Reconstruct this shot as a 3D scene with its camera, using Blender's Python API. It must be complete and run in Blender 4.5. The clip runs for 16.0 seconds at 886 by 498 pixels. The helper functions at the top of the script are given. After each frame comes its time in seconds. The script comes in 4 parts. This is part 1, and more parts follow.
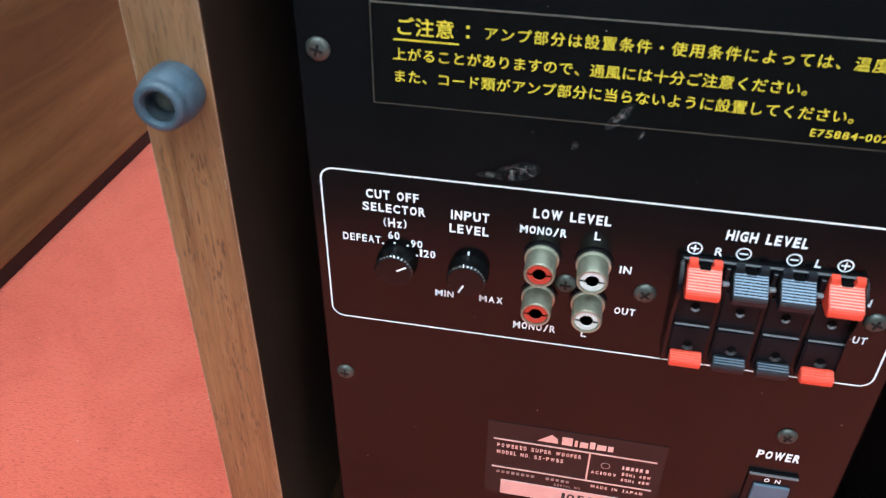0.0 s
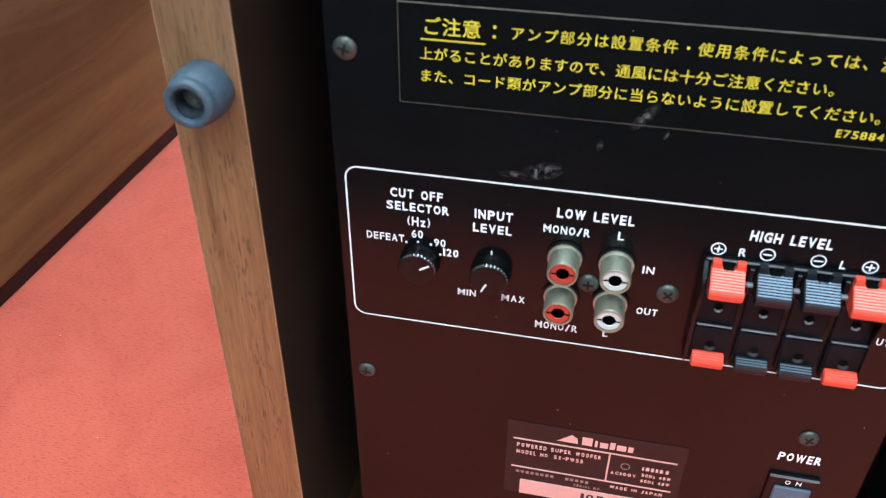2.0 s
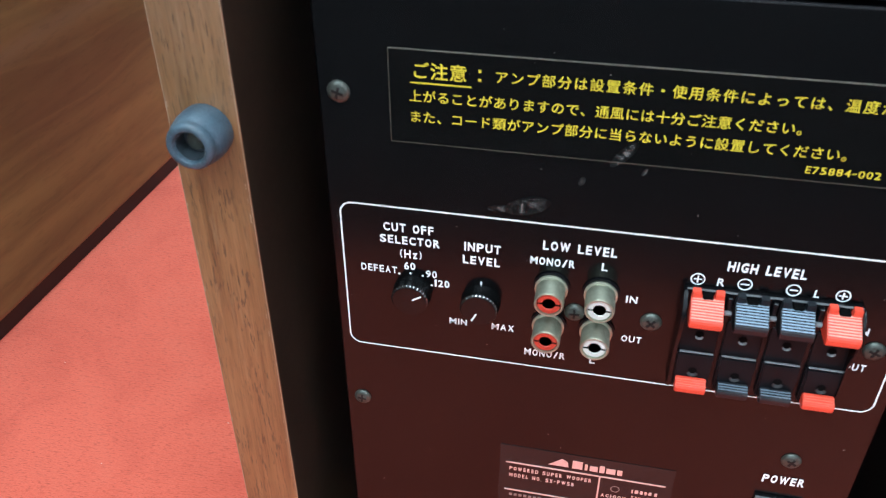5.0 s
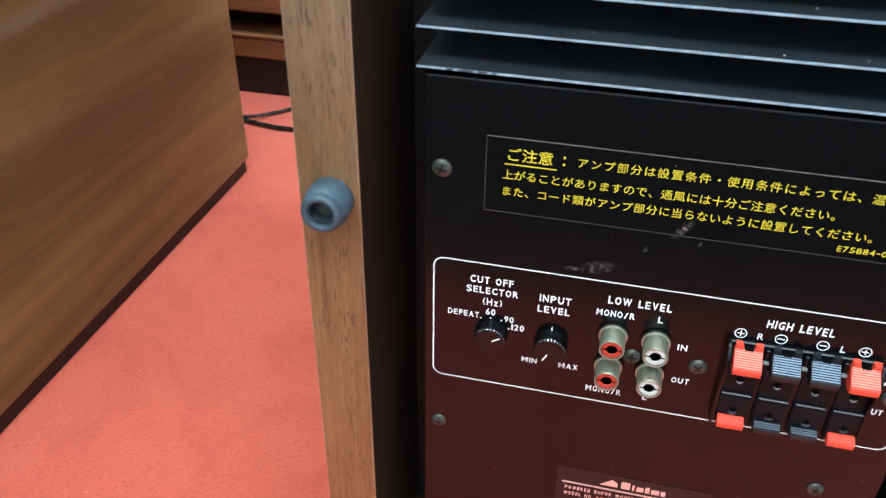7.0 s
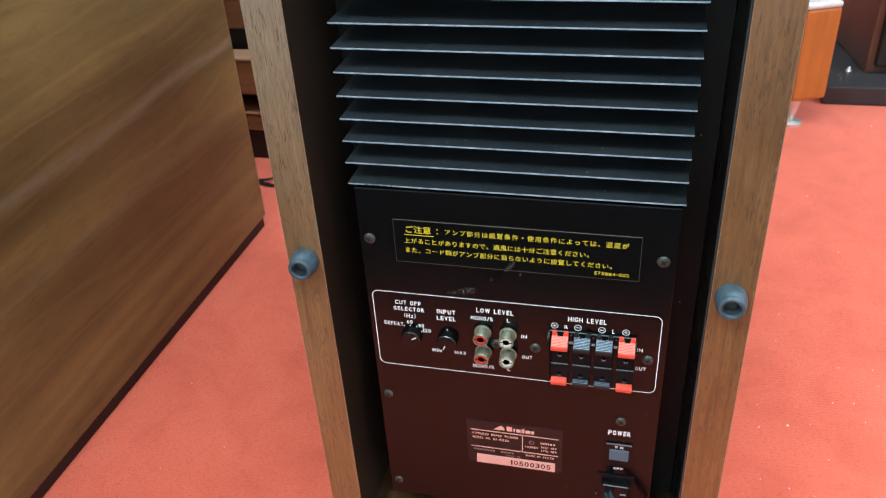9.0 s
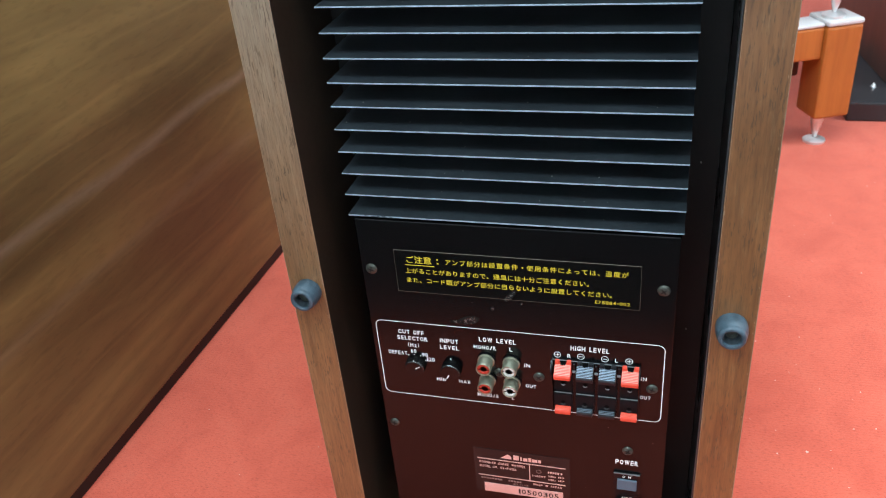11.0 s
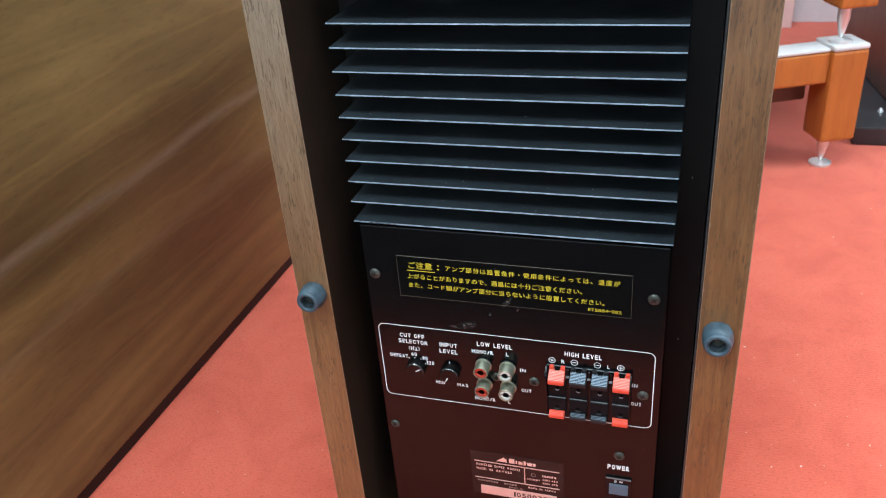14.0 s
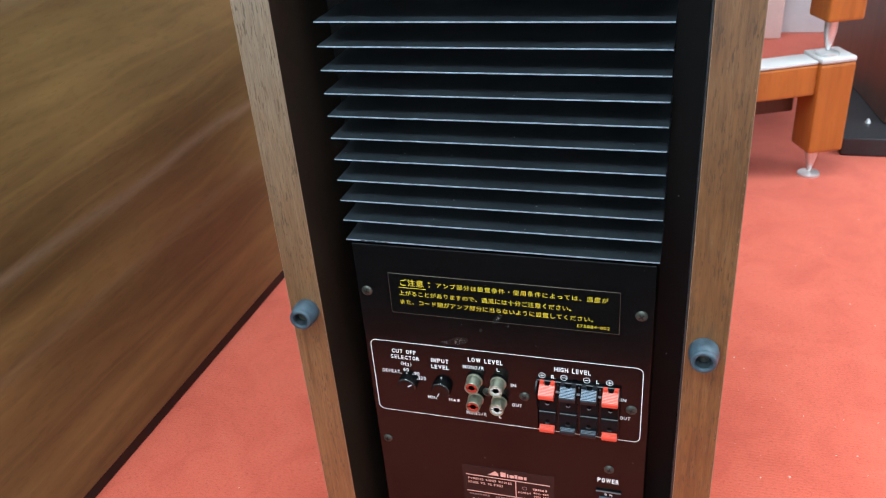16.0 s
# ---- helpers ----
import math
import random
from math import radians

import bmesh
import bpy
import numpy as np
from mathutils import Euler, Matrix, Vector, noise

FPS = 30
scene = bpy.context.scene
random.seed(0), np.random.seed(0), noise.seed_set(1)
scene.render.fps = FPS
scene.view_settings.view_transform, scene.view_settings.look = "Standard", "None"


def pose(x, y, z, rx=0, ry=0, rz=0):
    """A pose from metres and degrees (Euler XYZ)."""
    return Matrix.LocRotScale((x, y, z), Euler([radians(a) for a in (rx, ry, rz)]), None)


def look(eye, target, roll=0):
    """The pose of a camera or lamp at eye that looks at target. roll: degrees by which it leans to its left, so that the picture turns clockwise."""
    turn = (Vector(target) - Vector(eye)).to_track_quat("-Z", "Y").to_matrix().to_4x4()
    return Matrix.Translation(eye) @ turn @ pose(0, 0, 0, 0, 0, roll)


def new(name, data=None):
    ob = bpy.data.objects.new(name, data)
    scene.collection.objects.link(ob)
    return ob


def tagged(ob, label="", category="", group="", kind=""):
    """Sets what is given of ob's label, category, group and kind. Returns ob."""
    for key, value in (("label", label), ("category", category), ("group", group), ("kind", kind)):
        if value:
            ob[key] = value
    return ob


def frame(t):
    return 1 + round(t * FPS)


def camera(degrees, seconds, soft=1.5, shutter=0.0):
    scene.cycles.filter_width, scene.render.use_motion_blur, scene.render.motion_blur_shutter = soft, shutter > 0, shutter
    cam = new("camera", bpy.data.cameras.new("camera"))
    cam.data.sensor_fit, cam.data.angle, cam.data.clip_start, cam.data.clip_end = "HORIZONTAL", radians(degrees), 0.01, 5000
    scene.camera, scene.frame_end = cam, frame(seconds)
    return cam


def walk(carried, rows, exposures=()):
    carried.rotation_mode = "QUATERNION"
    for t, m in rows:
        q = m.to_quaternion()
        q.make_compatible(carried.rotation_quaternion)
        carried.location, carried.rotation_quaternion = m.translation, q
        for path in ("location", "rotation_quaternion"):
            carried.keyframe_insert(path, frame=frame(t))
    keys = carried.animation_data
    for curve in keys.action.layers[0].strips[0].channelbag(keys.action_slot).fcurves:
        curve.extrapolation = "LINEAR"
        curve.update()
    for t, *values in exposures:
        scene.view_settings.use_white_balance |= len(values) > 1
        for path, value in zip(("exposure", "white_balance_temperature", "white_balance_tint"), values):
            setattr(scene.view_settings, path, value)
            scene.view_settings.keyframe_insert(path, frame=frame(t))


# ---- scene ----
cam = camera(56.0, 16.0, 1.0, 0.4)
# a small phone lens, focused on the panel
cam.data.dof.use_dof = True
cam.data.dof.focus_distance = 0.385
cam.data.dof.aperture_fstop = 30.0
PATH = [
    (0, (-0.00885, -0.19795, 0.34310), (-0.31289, 1.38277, -0.84387), 0.506),
    (0.5, (-0.01174, -0.19736, 0.33910), (-0.33078, 1.37892, -0.84982), 0.185),
    (1, (-0.01479, -0.19969, 0.33750), (-0.33442, 1.37530, -0.85298), 0.476),
    (1.5, (-0.01229, -0.19899, 0.34024), (-0.34239, 1.37575, -0.84771), 0.512),
    (2, (-0.01177, -0.20055, 0.34280), (-0.34483, 1.37931, -0.83751), 0.329),
    (2.5, (-0.01078, -0.20318, 0.34557), (-0.34619, 1.38003, -0.82956), 0.155),
    (3, (-0.01170, -0.20271, 0.34702), (-0.34608, 1.38583, -0.82120), 0.048),
    (3.5, (-0.01224, -0.20378, 0.34681), (-0.35151, 1.38843, -0.81498), -0.059),
    (4, (-0.01312, -0.20566, 0.34491), (-0.35305, 1.39227, -0.80881), -0.095),
    (4.2, (-0.01068, -0.20575, 0.34684), (-0.35165, 1.39539, -0.80211), -0.110),
    (6.3, (-0.00589, -0.20885, 0.36088), (-0.35744, 1.39807, -0.77677), -0.436),
    (6.5, (-0.01001, -0.21551, 0.36603), (-0.37008, 1.38978, -0.77124), -0.180),
    (6.8, (-0.01945, -0.22420, 0.37960), (-0.38284, 1.38650, -0.74905), 0.156),
    (7, (-0.02505, -0.23673, 0.39003), (-0.39904, 1.36618, -0.74611), 0.784),
    (7.5, (-0.01272, -0.28756, 0.41086), (-0.39601, 1.31083, -0.72855), 1.012),
    (7.7, (-0.00656, -0.30173, 0.42525), (-0.37583, 1.28969, -0.72846), 0.690),
    (8, (0.01639, -0.34036, 0.45691), (-0.36422, 1.24801, -0.69731), -0.529),
    (8.2, (0.02218, -0.36408, 0.47692), (-0.34759, 1.21453, -0.69408), -1.385),
    (8.5, (0.04382, -0.38335, 0.49620), (-0.35684, 1.20334, -0.65352), -2.375),
    (8.6, (0.04563, -0.38113, 0.50114), (-0.35630, 1.20808, -0.64466), -2.712),
    (8.8, (0.05574, -0.37636, 0.50312), (-0.36288, 1.23350, -0.60730), -3.050),
    (9, (0.06484, -0.37677, 0.50490), (-0.37864, 1.24188, -0.58290), -3.767),
    (9.2, (0.06625, -0.38081, 0.50653), (-0.37879, 1.24784, -0.56558), -3.938),
    (11.3, (0.08378, -0.36932, 0.51018), (-0.45996, 1.25199, -0.52699), -5.852),
    (11.5, (0.08409, -0.36981, 0.50493), (-0.47098, 1.25431, -0.52179), -5.775),
    (12, (0.07845, -0.36990, 0.50284), (-0.46113, 1.24549, -0.54568), -5.617),
    (12.5, (0.08453, -0.38018, 0.50385), (-0.46211, 1.23758, -0.53734), -5.356),
    (13, (0.09449, -0.38262, 0.50507), (-0.46198, 1.23733, -0.52746), -5.318),
    (13.5, (0.09627, -0.38481, 0.51483), (-0.45817, 1.24172, -0.50840), -5.107),
    (14, (0.09550, -0.38771, 0.51450), (-0.46357, 1.24766, -0.49199), -4.957),
    (14.5, (0.09883, -0.38488, 0.51055), (-0.46752, 1.25181, -0.48969), -5.111),
    (15, (0.10005, -0.38799, 0.51626), (-0.45944, 1.25009, -0.48557), -5.128),
    (15.5, (0.09912, -0.39177, 0.52322), (-0.46226, 1.25034, -0.47094), -4.959),
    (16, (0.09873, -0.38989, 0.52327), (-0.44793, 1.25763, -0.47014), -4.912),
]
walk(cam, [(t, look(eye, target, roll)) for t, eye, target, roll in PATH],
     [(0, 0.24, 5720, 10), (4.2, 0.26, 5720, 10), (6.4, 0.27, 5880, 10), (7.5, 0.24, 6150, 10), (8.1, 0.04, 6450, 10), (8.5, 0.0, 6450, 10), (9.0, -0.02, 6180, 8), (12.0, -0.03, 5990, 10), (16, -0.03, 5990, 10)])

# ---- light: a closed showroom under rows of ceiling tubes ----
world = bpy.data.worlds.new("world")
scene.world = world
world.use_nodes = True
world.node_tree.nodes["Background"].inputs[0].default_value = (0.9, 0.95, 1.0, 1)
world.node_tree.nodes["Background"].inputs[1].default_value = 0.05


def ceiling_lamp(x, y, sx, sy, watts, color=(0.83, 0.985, 1.0)):
    data = bpy.data.lights.new("ceiling_lamp", "AREA")
    data.shape, data.size, data.size_y = "RECTANGLE", sx, sy
    data.energy, data.color = watts, color
    ob = new("ceiling_lamp", data)
    ob.matrix_world = pose(x, y, 2.44)
    return ob


ceiling_lamp(-0.7, -1.5, 1.3, 0.8, 70)
ceiling_lamp(1.1, -1.5, 1.3, 0.8, 28)
ceiling_lamp(-0.1, 0.1, 1.3, 0.8, 51)
ceiling_lamp(1.8, 0.4, 1.0, 0.8, 54)

# ---- materials ----


def nodes_of(name):
    mat = bpy.data.materials.new(name)
    mat.use_nodes = True
    tree = mat.node_tree
    return mat, tree, tree.nodes["Principled BSDF"]


def node(tree, kind, **values):
    n = tree.nodes.new(kind)
    for key, value in values.items():
        n.inputs[key.replace("_", " ")].default_value = value
    return n


def ramp(tree, fac, stops):
    n = tree.nodes.new("ShaderNodeValToRGB")
    while len(n.color_ramp.elements) < len(stops):
        n.color_ramp.elements.new(0.5)
    for el, (pos, col) in zip(n.color_ramp.elements, stops):
        el.position, el.color = pos, (*col, 1)
    tree.links.new(fac, n.inputs[0])
    return n.outputs[0]


def mix(tree, fac, a, b, how="MIX"):
    n = tree.nodes.new("ShaderNodeMix")
    n.data_type, n.blend_type = "RGBA", how
    for sock, value in ((n.inputs[0], fac), (n.inputs[6], a), (n.inputs[7], b)):
        if isinstance(value, bpy.types.NodeSocket):
            tree.links.new(value, sock)
        elif isinstance(value, (int, float)):
            sock.default_value = value
        else:
            sock.default_value = (*value, 1)
    return n.outputs[2]


def coords(tree, scale, turn=(0, 0, 0)):
    c = tree.nodes.new("ShaderNodeTexCoord")
    m = tree.nodes.new("ShaderNodeMapping")
    m.inputs["Scale"].default_value = scale
    m.inputs["Rotation"].default_value = turn
    tree.links.new(c.outputs["Object"], m.inputs[0])
    return m.outputs[0]


def noise_tex(tree, vec, scale, detail=4.0, rough=0.5, distortion=0.0):
    n = node(tree, "ShaderNodeTexNoise", Scale=scale, Detail=detail, Roughness=rough, Distortion=distortion)
    tree.links.new(vec, n.inputs["Vector"])
    return n.outputs["Fac"]


def bump(tree, bsdf, height, strength, distance):
    n = node(tree, "ShaderNodeBump", Strength=strength, Distance=distance)
    tree.links.new(height, n.inputs["Height"])
    tree.links.new(n.outputs[0], bsdf.inputs["Normal"])


def plain(name, color, rough=0.5, metal=0.0, grain=60.0, vary=0.25, relief=0.0, spec=0.5, coat=0.0):
    """A paint, plastic or metal with a faint mottling at two scales."""
    mat, tree, b = nodes_of(name)
    v = coords(tree, (1, 1, 1))
    fine, wide = noise_tex(tree, v, grain * 12, 3), noise_tex(tree, v, grain, 3)
    dark = tuple(c * (1 - vary) for c in color)
    light = tuple(min(1, c * (1 + vary)) for c in color)
    c1 = ramp(tree, wide, [(0.3, dark), (0.7, light)])
    c2 = ramp(tree, fine, [(0.3, dark), (0.7, light)])
    tree.links.new(mix(tree, 0.4, c1, c2), b.inputs["Base Color"])
    r = node(tree, "ShaderNodeMapRange")
    tree.links.new(wide, r.inputs[0])
    r.inputs[3].default_value, r.inputs[4].default_value = max(0.02, rough * 0.85), min(1, rough * 1.15)
    tree.links.new(r.outputs[0], b.inputs["Roughness"])
    b.inputs["Metallic"].default_value = metal
    b.inputs["Specular IOR Level"].default_value = spec
    b.inputs["Coat Weight"].default_value = coat
    if relief:
        bump(tree, b, fine, 0.4, relief)
    return mat


def wood(name, stretch, light, mid, dark, figure, pore, rough=0.45, pores=0.5, wander=1.0, spec=0.5, bands=0.0):
    """Veneer; stretch holds the grain's long direction as the small number."""
    mat, tree, b = nodes_of(name)
    v = coords(tree, stretch)
    rings = noise_tex(tree, v, figure, 5, 0.55, wander)
    col = ramp(tree, rings, [(0.30, dark), (0.46, mid), (0.60, light), (0.75, mid)])
    broad = noise_tex(tree, coords(tree, (1, 1, 1)), 6.0, 2)
    col = mix(tree, 0.35, col, ramp(tree, broad, [(0.35, tuple(c * 0.75 for c in mid)), (0.65, light)]))
    if bands:
        wave = node(tree, "ShaderNodeTexWave", Scale=5.0, Distortion=16.0, Detail=4.0, Detail_Scale=0.8, Detail_Roughness=0.55)
        wave.bands_direction = "Z"
        tree.links.new(coords(tree, (1, 0.16, 1), (0.12, 0, 0)), wave.inputs["Vector"])
        rings = ramp(tree, wave.outputs["Fac"], [(0.0, tuple(c * 0.8 for c in mid)), (0.40, mid), (0.50, light), (0.75, mid), (1.0, light)])
        col = mix(tree, bands, col, rings)
        flow = node(tree, "ShaderNodeSeparateXYZ")
        tree.links.new(coords(tree, (1, 1, 1)), flow.inputs[0])
        drift = node(tree, "ShaderNodeMath")
        drift.operation = "MULTIPLY_ADD"
        drift.inputs[1].default_value = 0.022
        tree.links.new(noise_tex(tree, coords(tree, (1, 1, 1)), 5.0, 3, 0.5), drift.inputs[0])
        tree.links.new(flow.outputs["Z"], drift.inputs[2])
        # pale bands at set heights paint a sheen along the grain
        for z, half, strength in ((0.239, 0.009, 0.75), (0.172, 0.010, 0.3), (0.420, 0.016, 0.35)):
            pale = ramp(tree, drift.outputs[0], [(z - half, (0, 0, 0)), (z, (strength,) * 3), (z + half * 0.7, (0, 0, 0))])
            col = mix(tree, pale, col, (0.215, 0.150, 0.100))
        streak = noise_tex(tree, v, figure * 6, 3, 0.6, 0.5)
        col = mix(tree, 0.5, col, ramp(tree, streak, [(0.35, (0.75, 0.75, 0.75)), (0.62, (1.15, 1.15, 1.15))]), "MULTIPLY")
    fine = noise_tex(tree, coords(tree, tuple(c if c == 1 else c * 2.2 for c in stretch)), pore, 2, 0.6)
    line = ramp(tree, fine, [(0.36, (1, 1, 1)), (0.45, (0, 0, 0))])
    m = node(tree, "ShaderNodeMath")
    m.operation = "MULTIPLY"
    m.inputs[1].default_value = pores
    tree.links.new(line, m.inputs[0])
    col = mix(tree, m.outputs[0], col, tuple(c * 0.55 for c in dark))
    if pores > 0.6:
        fleck = noise_tex(tree, coords(tree, tuple(c if c == 1 else c * 3.5 for c in stretch), (0, 0, 0.4)), pore * 0.55, 2, 0.6)
        pale = ramp(tree, fleck, [(0.60, (0, 0, 0)), (0.70, (0.4, 0.4, 0.4))])
        col = mix(tree, pale, col, tuple(min(1, c * 1.7) for c in light))
    tree.links.new(col, b.inputs["Base Color"])
    b.inputs["Roughness"].default_value = rough
    b.inputs["Specular IOR Level"].default_value = spec
    bump(tree, b, fine, 0.25, 0.0003)
    return mat


def edge_veneer(name, tint, top_sheen):
    """Straight-grained walnut lipping: long tone streaks, fine lines, short dark pores and pale scuffing; a grey sheen
    is painted in towards its top.
    """
    mat, tree, b = nodes_of(name)
    streak = noise_tex(tree, coords(tree, (1, 1, 0.035)), 300, 4, 0.6, 0.4)
    line = noise_tex(tree, coords(tree, (1, 1, 0.06)), 1400, 3, 0.6, 0.1)
    pore = noise_tex(tree, coords(tree, (1, 1, 0.15)), 1150, 2, 0.5)
    cluster = noise_tex(tree, coords(tree, (1, 1, 0.3)), 130, 2, 0.5)
    patch = noise_tex(tree, coords(tree, (1, 1, 0.5)), 26, 3, 0.6)
    scuff = noise_tex(tree, coords(tree, (1, 1, 0.13)), 360, 4, 0.65)
    col = ramp(tree, streak, [(0.30, (0.190, 0.102, 0.039)), (0.45, (0.260, 0.148, 0.060)), (0.58, (0.304, 0.178, 0.076)), (0.72, (0.348, 0.212, 0.097))])
    col = mix(tree, 1.0, col, ramp(tree, line, [(0.33, (0.76, 0.74, 0.72)), (0.50, (1, 1, 1)), (0.70, (1.10, 1.10, 1.10))]), "MULTIPLY")
    col = mix(tree, 1.0, col, ramp(tree, patch, [(0.32, (0.80, 0.76, 0.72)), (0.50, (1, 1, 1)), (0.70, (1.10, 1.12, 1.15))]), "MULTIPLY")
    flecks = mix(tree, 1.0, ramp(tree, pore, [(0.36, (0.80, 0.80, 0.80)), (0.43, (0, 0, 0))]), ramp(tree, cluster, [(0.40, (0.25, 0.25, 0.25)), (0.58, (1, 1, 1))]), "MULTIPLY")
    pale = ramp(tree, scuff, [(0.58, (0, 0, 0)), (0.76, (0.26, 0.26, 0.26))])
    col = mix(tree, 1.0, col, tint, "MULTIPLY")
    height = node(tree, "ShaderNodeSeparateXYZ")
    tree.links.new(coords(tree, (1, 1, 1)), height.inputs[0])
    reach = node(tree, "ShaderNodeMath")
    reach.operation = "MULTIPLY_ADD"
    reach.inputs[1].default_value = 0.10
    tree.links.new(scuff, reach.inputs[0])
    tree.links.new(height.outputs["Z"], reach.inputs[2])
    # grey growing with height puts the board's sheen into the colour
    sheen_mask = ramp(tree, reach.outputs[0], [(0.29, (0, 0, 0)), (0.41, (top_sheen * 0.45,) * 3), (0.50, (top_sheen,) * 3)])
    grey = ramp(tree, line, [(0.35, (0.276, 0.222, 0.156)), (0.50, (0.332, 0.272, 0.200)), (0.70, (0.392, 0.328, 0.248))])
    col = mix(tree, sheen_mask, col, grey)
    col = mix(tree, pale, col, (0.36, 0.27, 0.155))
    col = mix(tree, flecks, col, (0.075, 0.040, 0.018))
    tree.links.new(col, b.inputs["Base Color"])
    tree.links.new(ramp(tree, patch, [(0.3, (0.30, 0.30, 0.30)), (0.7, (0.44, 0.44, 0.44))]), b.inputs["Roughness"])
    b.inputs["Specular IOR Level"].default_value = 0.8
    b.inputs["Coat Weight"].default_value, b.inputs["Coat Roughness"].default_value = 0.5, 0.38
    bump(tree, b, line, 0.3, 0.0002)
    return mat


def carpet_material():
    mat, tree, b = nodes_of("red_carpet")
    v = coords(tree, (1, 1, 1))
    fibre = noise_tex(tree, v, 900, 3, 0.7)
    patch = noise_tex(tree, v, 7, 4, 0.6)
    rib = node(tree, "ShaderNodeTexWave", Scale=95.0, Distortion=2.5, Detail=2.0)
    rib.bands_direction = "Y"
    tree.links.new(v, rib.inputs["Vector"])
    col = ramp(tree, patch, [(0.3, (0.53, 0.096, 0.053)), (0.7, (0.61, 0.116, 0.067))])
    col = mix(tree, 0.35, col, ramp(tree, fibre, [(0.3, (0.48, 0.068, 0.040)), (0.7, (0.72, 0.142, 0.092))]))
    thread = noise_tex(tree, coords(tree, (1, 3.5, 1)), 170, 2, 0.5)
    col = mix(tree, 1.0, col, ramp(tree, thread, [(0.29, (0.84, 0.81, 0.81)), (0.41, (1, 1, 1))]), "MULTIPLY")
    dash = noise_tex(tree, coords(tree, (1, 4.0, 1)), 330, 2, 0.55)
    col = mix(tree, 1.0, col, ramp(tree, dash, [(0.30, (0.72, 0.68, 0.68)), (0.44, (1, 1, 1)), (0.70, (1.04, 1.10, 1.10))]), "MULTIPLY")
    blot = noise_tex(tree, v, 17, 3, 0.6, 0.8)
    col = mix(tree, 1.0, col, ramp(tree, blot, [(0.30, (0.88, 0.82, 0.82)), (0.55, (1, 1, 1)), (0.75, (1.0, 1.08, 1.10))]), "MULTIPLY")
    tree.links.new(col, b.inputs["Base Color"])
    b.inputs["Roughness"].default_value = 0.95
    b.inputs["Specular IOR Level"].default_value = 0.15
    b.inputs["Sheen Weight"].default_value = 0.25
    b.inputs["Sheen Roughness"].default_value = 0.5
    h = mix(tree, 0.22, fibre, rib.outputs["Fac"])
    bump(tree, b, h, 0.4, 0.0007)
    return mat


CARPET = carpet_material()
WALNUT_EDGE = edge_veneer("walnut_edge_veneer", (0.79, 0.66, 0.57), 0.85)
# same veneer for the right panel, tinted darker
DARK_EDGE = edge_veneer("walnut_edge_veneer_darker", (0.70, 0.51, 0.35), 0.10)
WALNUT_SIDE = wood("walnut_side_veneer", (1, 0.05, 1), (0.26, 0.16, 0.08), (0.19, 0.11, 0.055), (0.10, 0.055, 0.026), 22, 400, 0.38, 0.35, 1.6)
WALNUT_INSIDE = wood("walnut_inner_veneer", (1, 0.04, 1), (0.125, 0.063, 0.021), (0.042, 0.020, 0.010), (0.010, 0.006, 0.005), 60, 500, 0.22, 0.3, 0.6)
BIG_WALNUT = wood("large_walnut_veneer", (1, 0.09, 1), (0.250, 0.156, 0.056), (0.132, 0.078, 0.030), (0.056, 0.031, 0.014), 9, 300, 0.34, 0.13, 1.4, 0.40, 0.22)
SHELF_WOOD = wood("reddish_shelf_wood", (0.05, 1, 1), (0.30, 0.13, 0.055), (0.22, 0.09, 0.038), (0.12, 0.045, 0.02), 20, 200, 0.4, 0.2)
PALE_WOOD = wood("pale_shelf_edge", (0.05, 1, 1), (0.36, 0.20, 0.125), (0.30, 0.16, 0.10), (0.20, 0.105, 0.07), 20, 200, 0.4, 0.2)
ORANGE_WOOD = wood("orange_cherry_wood", (1, 1, 0.06), (0.46, 0.140, 0.026), (0.39, 0.112, 0.021), (0.30, 0.080, 0.016), 30, 300, 0.3, 0.12)
DARK_WOOD = wood("dark_brown_veneer", (1, 1, 0.06), (0.10, 0.042, 0.025), (0.075, 0.032, 0.02), (0.045, 0.02, 0.013), 30, 300, 0.35, 0.2)
PANEL_BLACK = plain("black_painted_steel", (0.0016, 0.0016, 0.0019), 0.20, 0.0, 50, 0.3, 0.0, 0.34)
INNER_BLACK = plain("matt_black_board", (0.005, 0.0048, 0.0048), 0.55, 0.0, 40, 0.3)
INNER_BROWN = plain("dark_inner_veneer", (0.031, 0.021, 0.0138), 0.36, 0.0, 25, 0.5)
# shaded copy of the inner veneer, for the right panel's inner face
INNER_SHADED = plain("shaded_inner_veneer", (0.0055, 0.0042, 0.0034), 0.28, 0.0, 25, 0.4)
EDGE_BROWN = plain("dark_red_brown_lacquer", (0.035, 0.014, 0.010), 0.25, 0.0, 40, 0.3)
VENEER_EDGE = plain("cut_veneer_edge", (0.32, 0.22, 0.145), 0.5, 0.0, 200, 0.3)
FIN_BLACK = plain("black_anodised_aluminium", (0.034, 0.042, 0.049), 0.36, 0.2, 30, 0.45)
FIN_GLINT = plain("painted_fin_glint", (0.46, 0.60, 0.78), 0.4, 0.5, 120, 0.45)
PRINT_WHITE = plain("white_silkscreen", (0.88, 0.90, 0.91), 0.6, 0, 200, 0.08)
PRINT_YELLOW = plain("yellow_print", (0.70, 0.57, 0.028), 0.6, 0, 200, 0.1)
LABEL_BLACK = plain("black_label_film", (0.003, 0.003, 0.003), 0.18, 0, 60, 0.2, 0.0, 0.22)
LABEL_EDGE = plain("gilt_label_edge", (0.095, 0.086, 0.066), 0.4, 0.3, 200, 0.3)
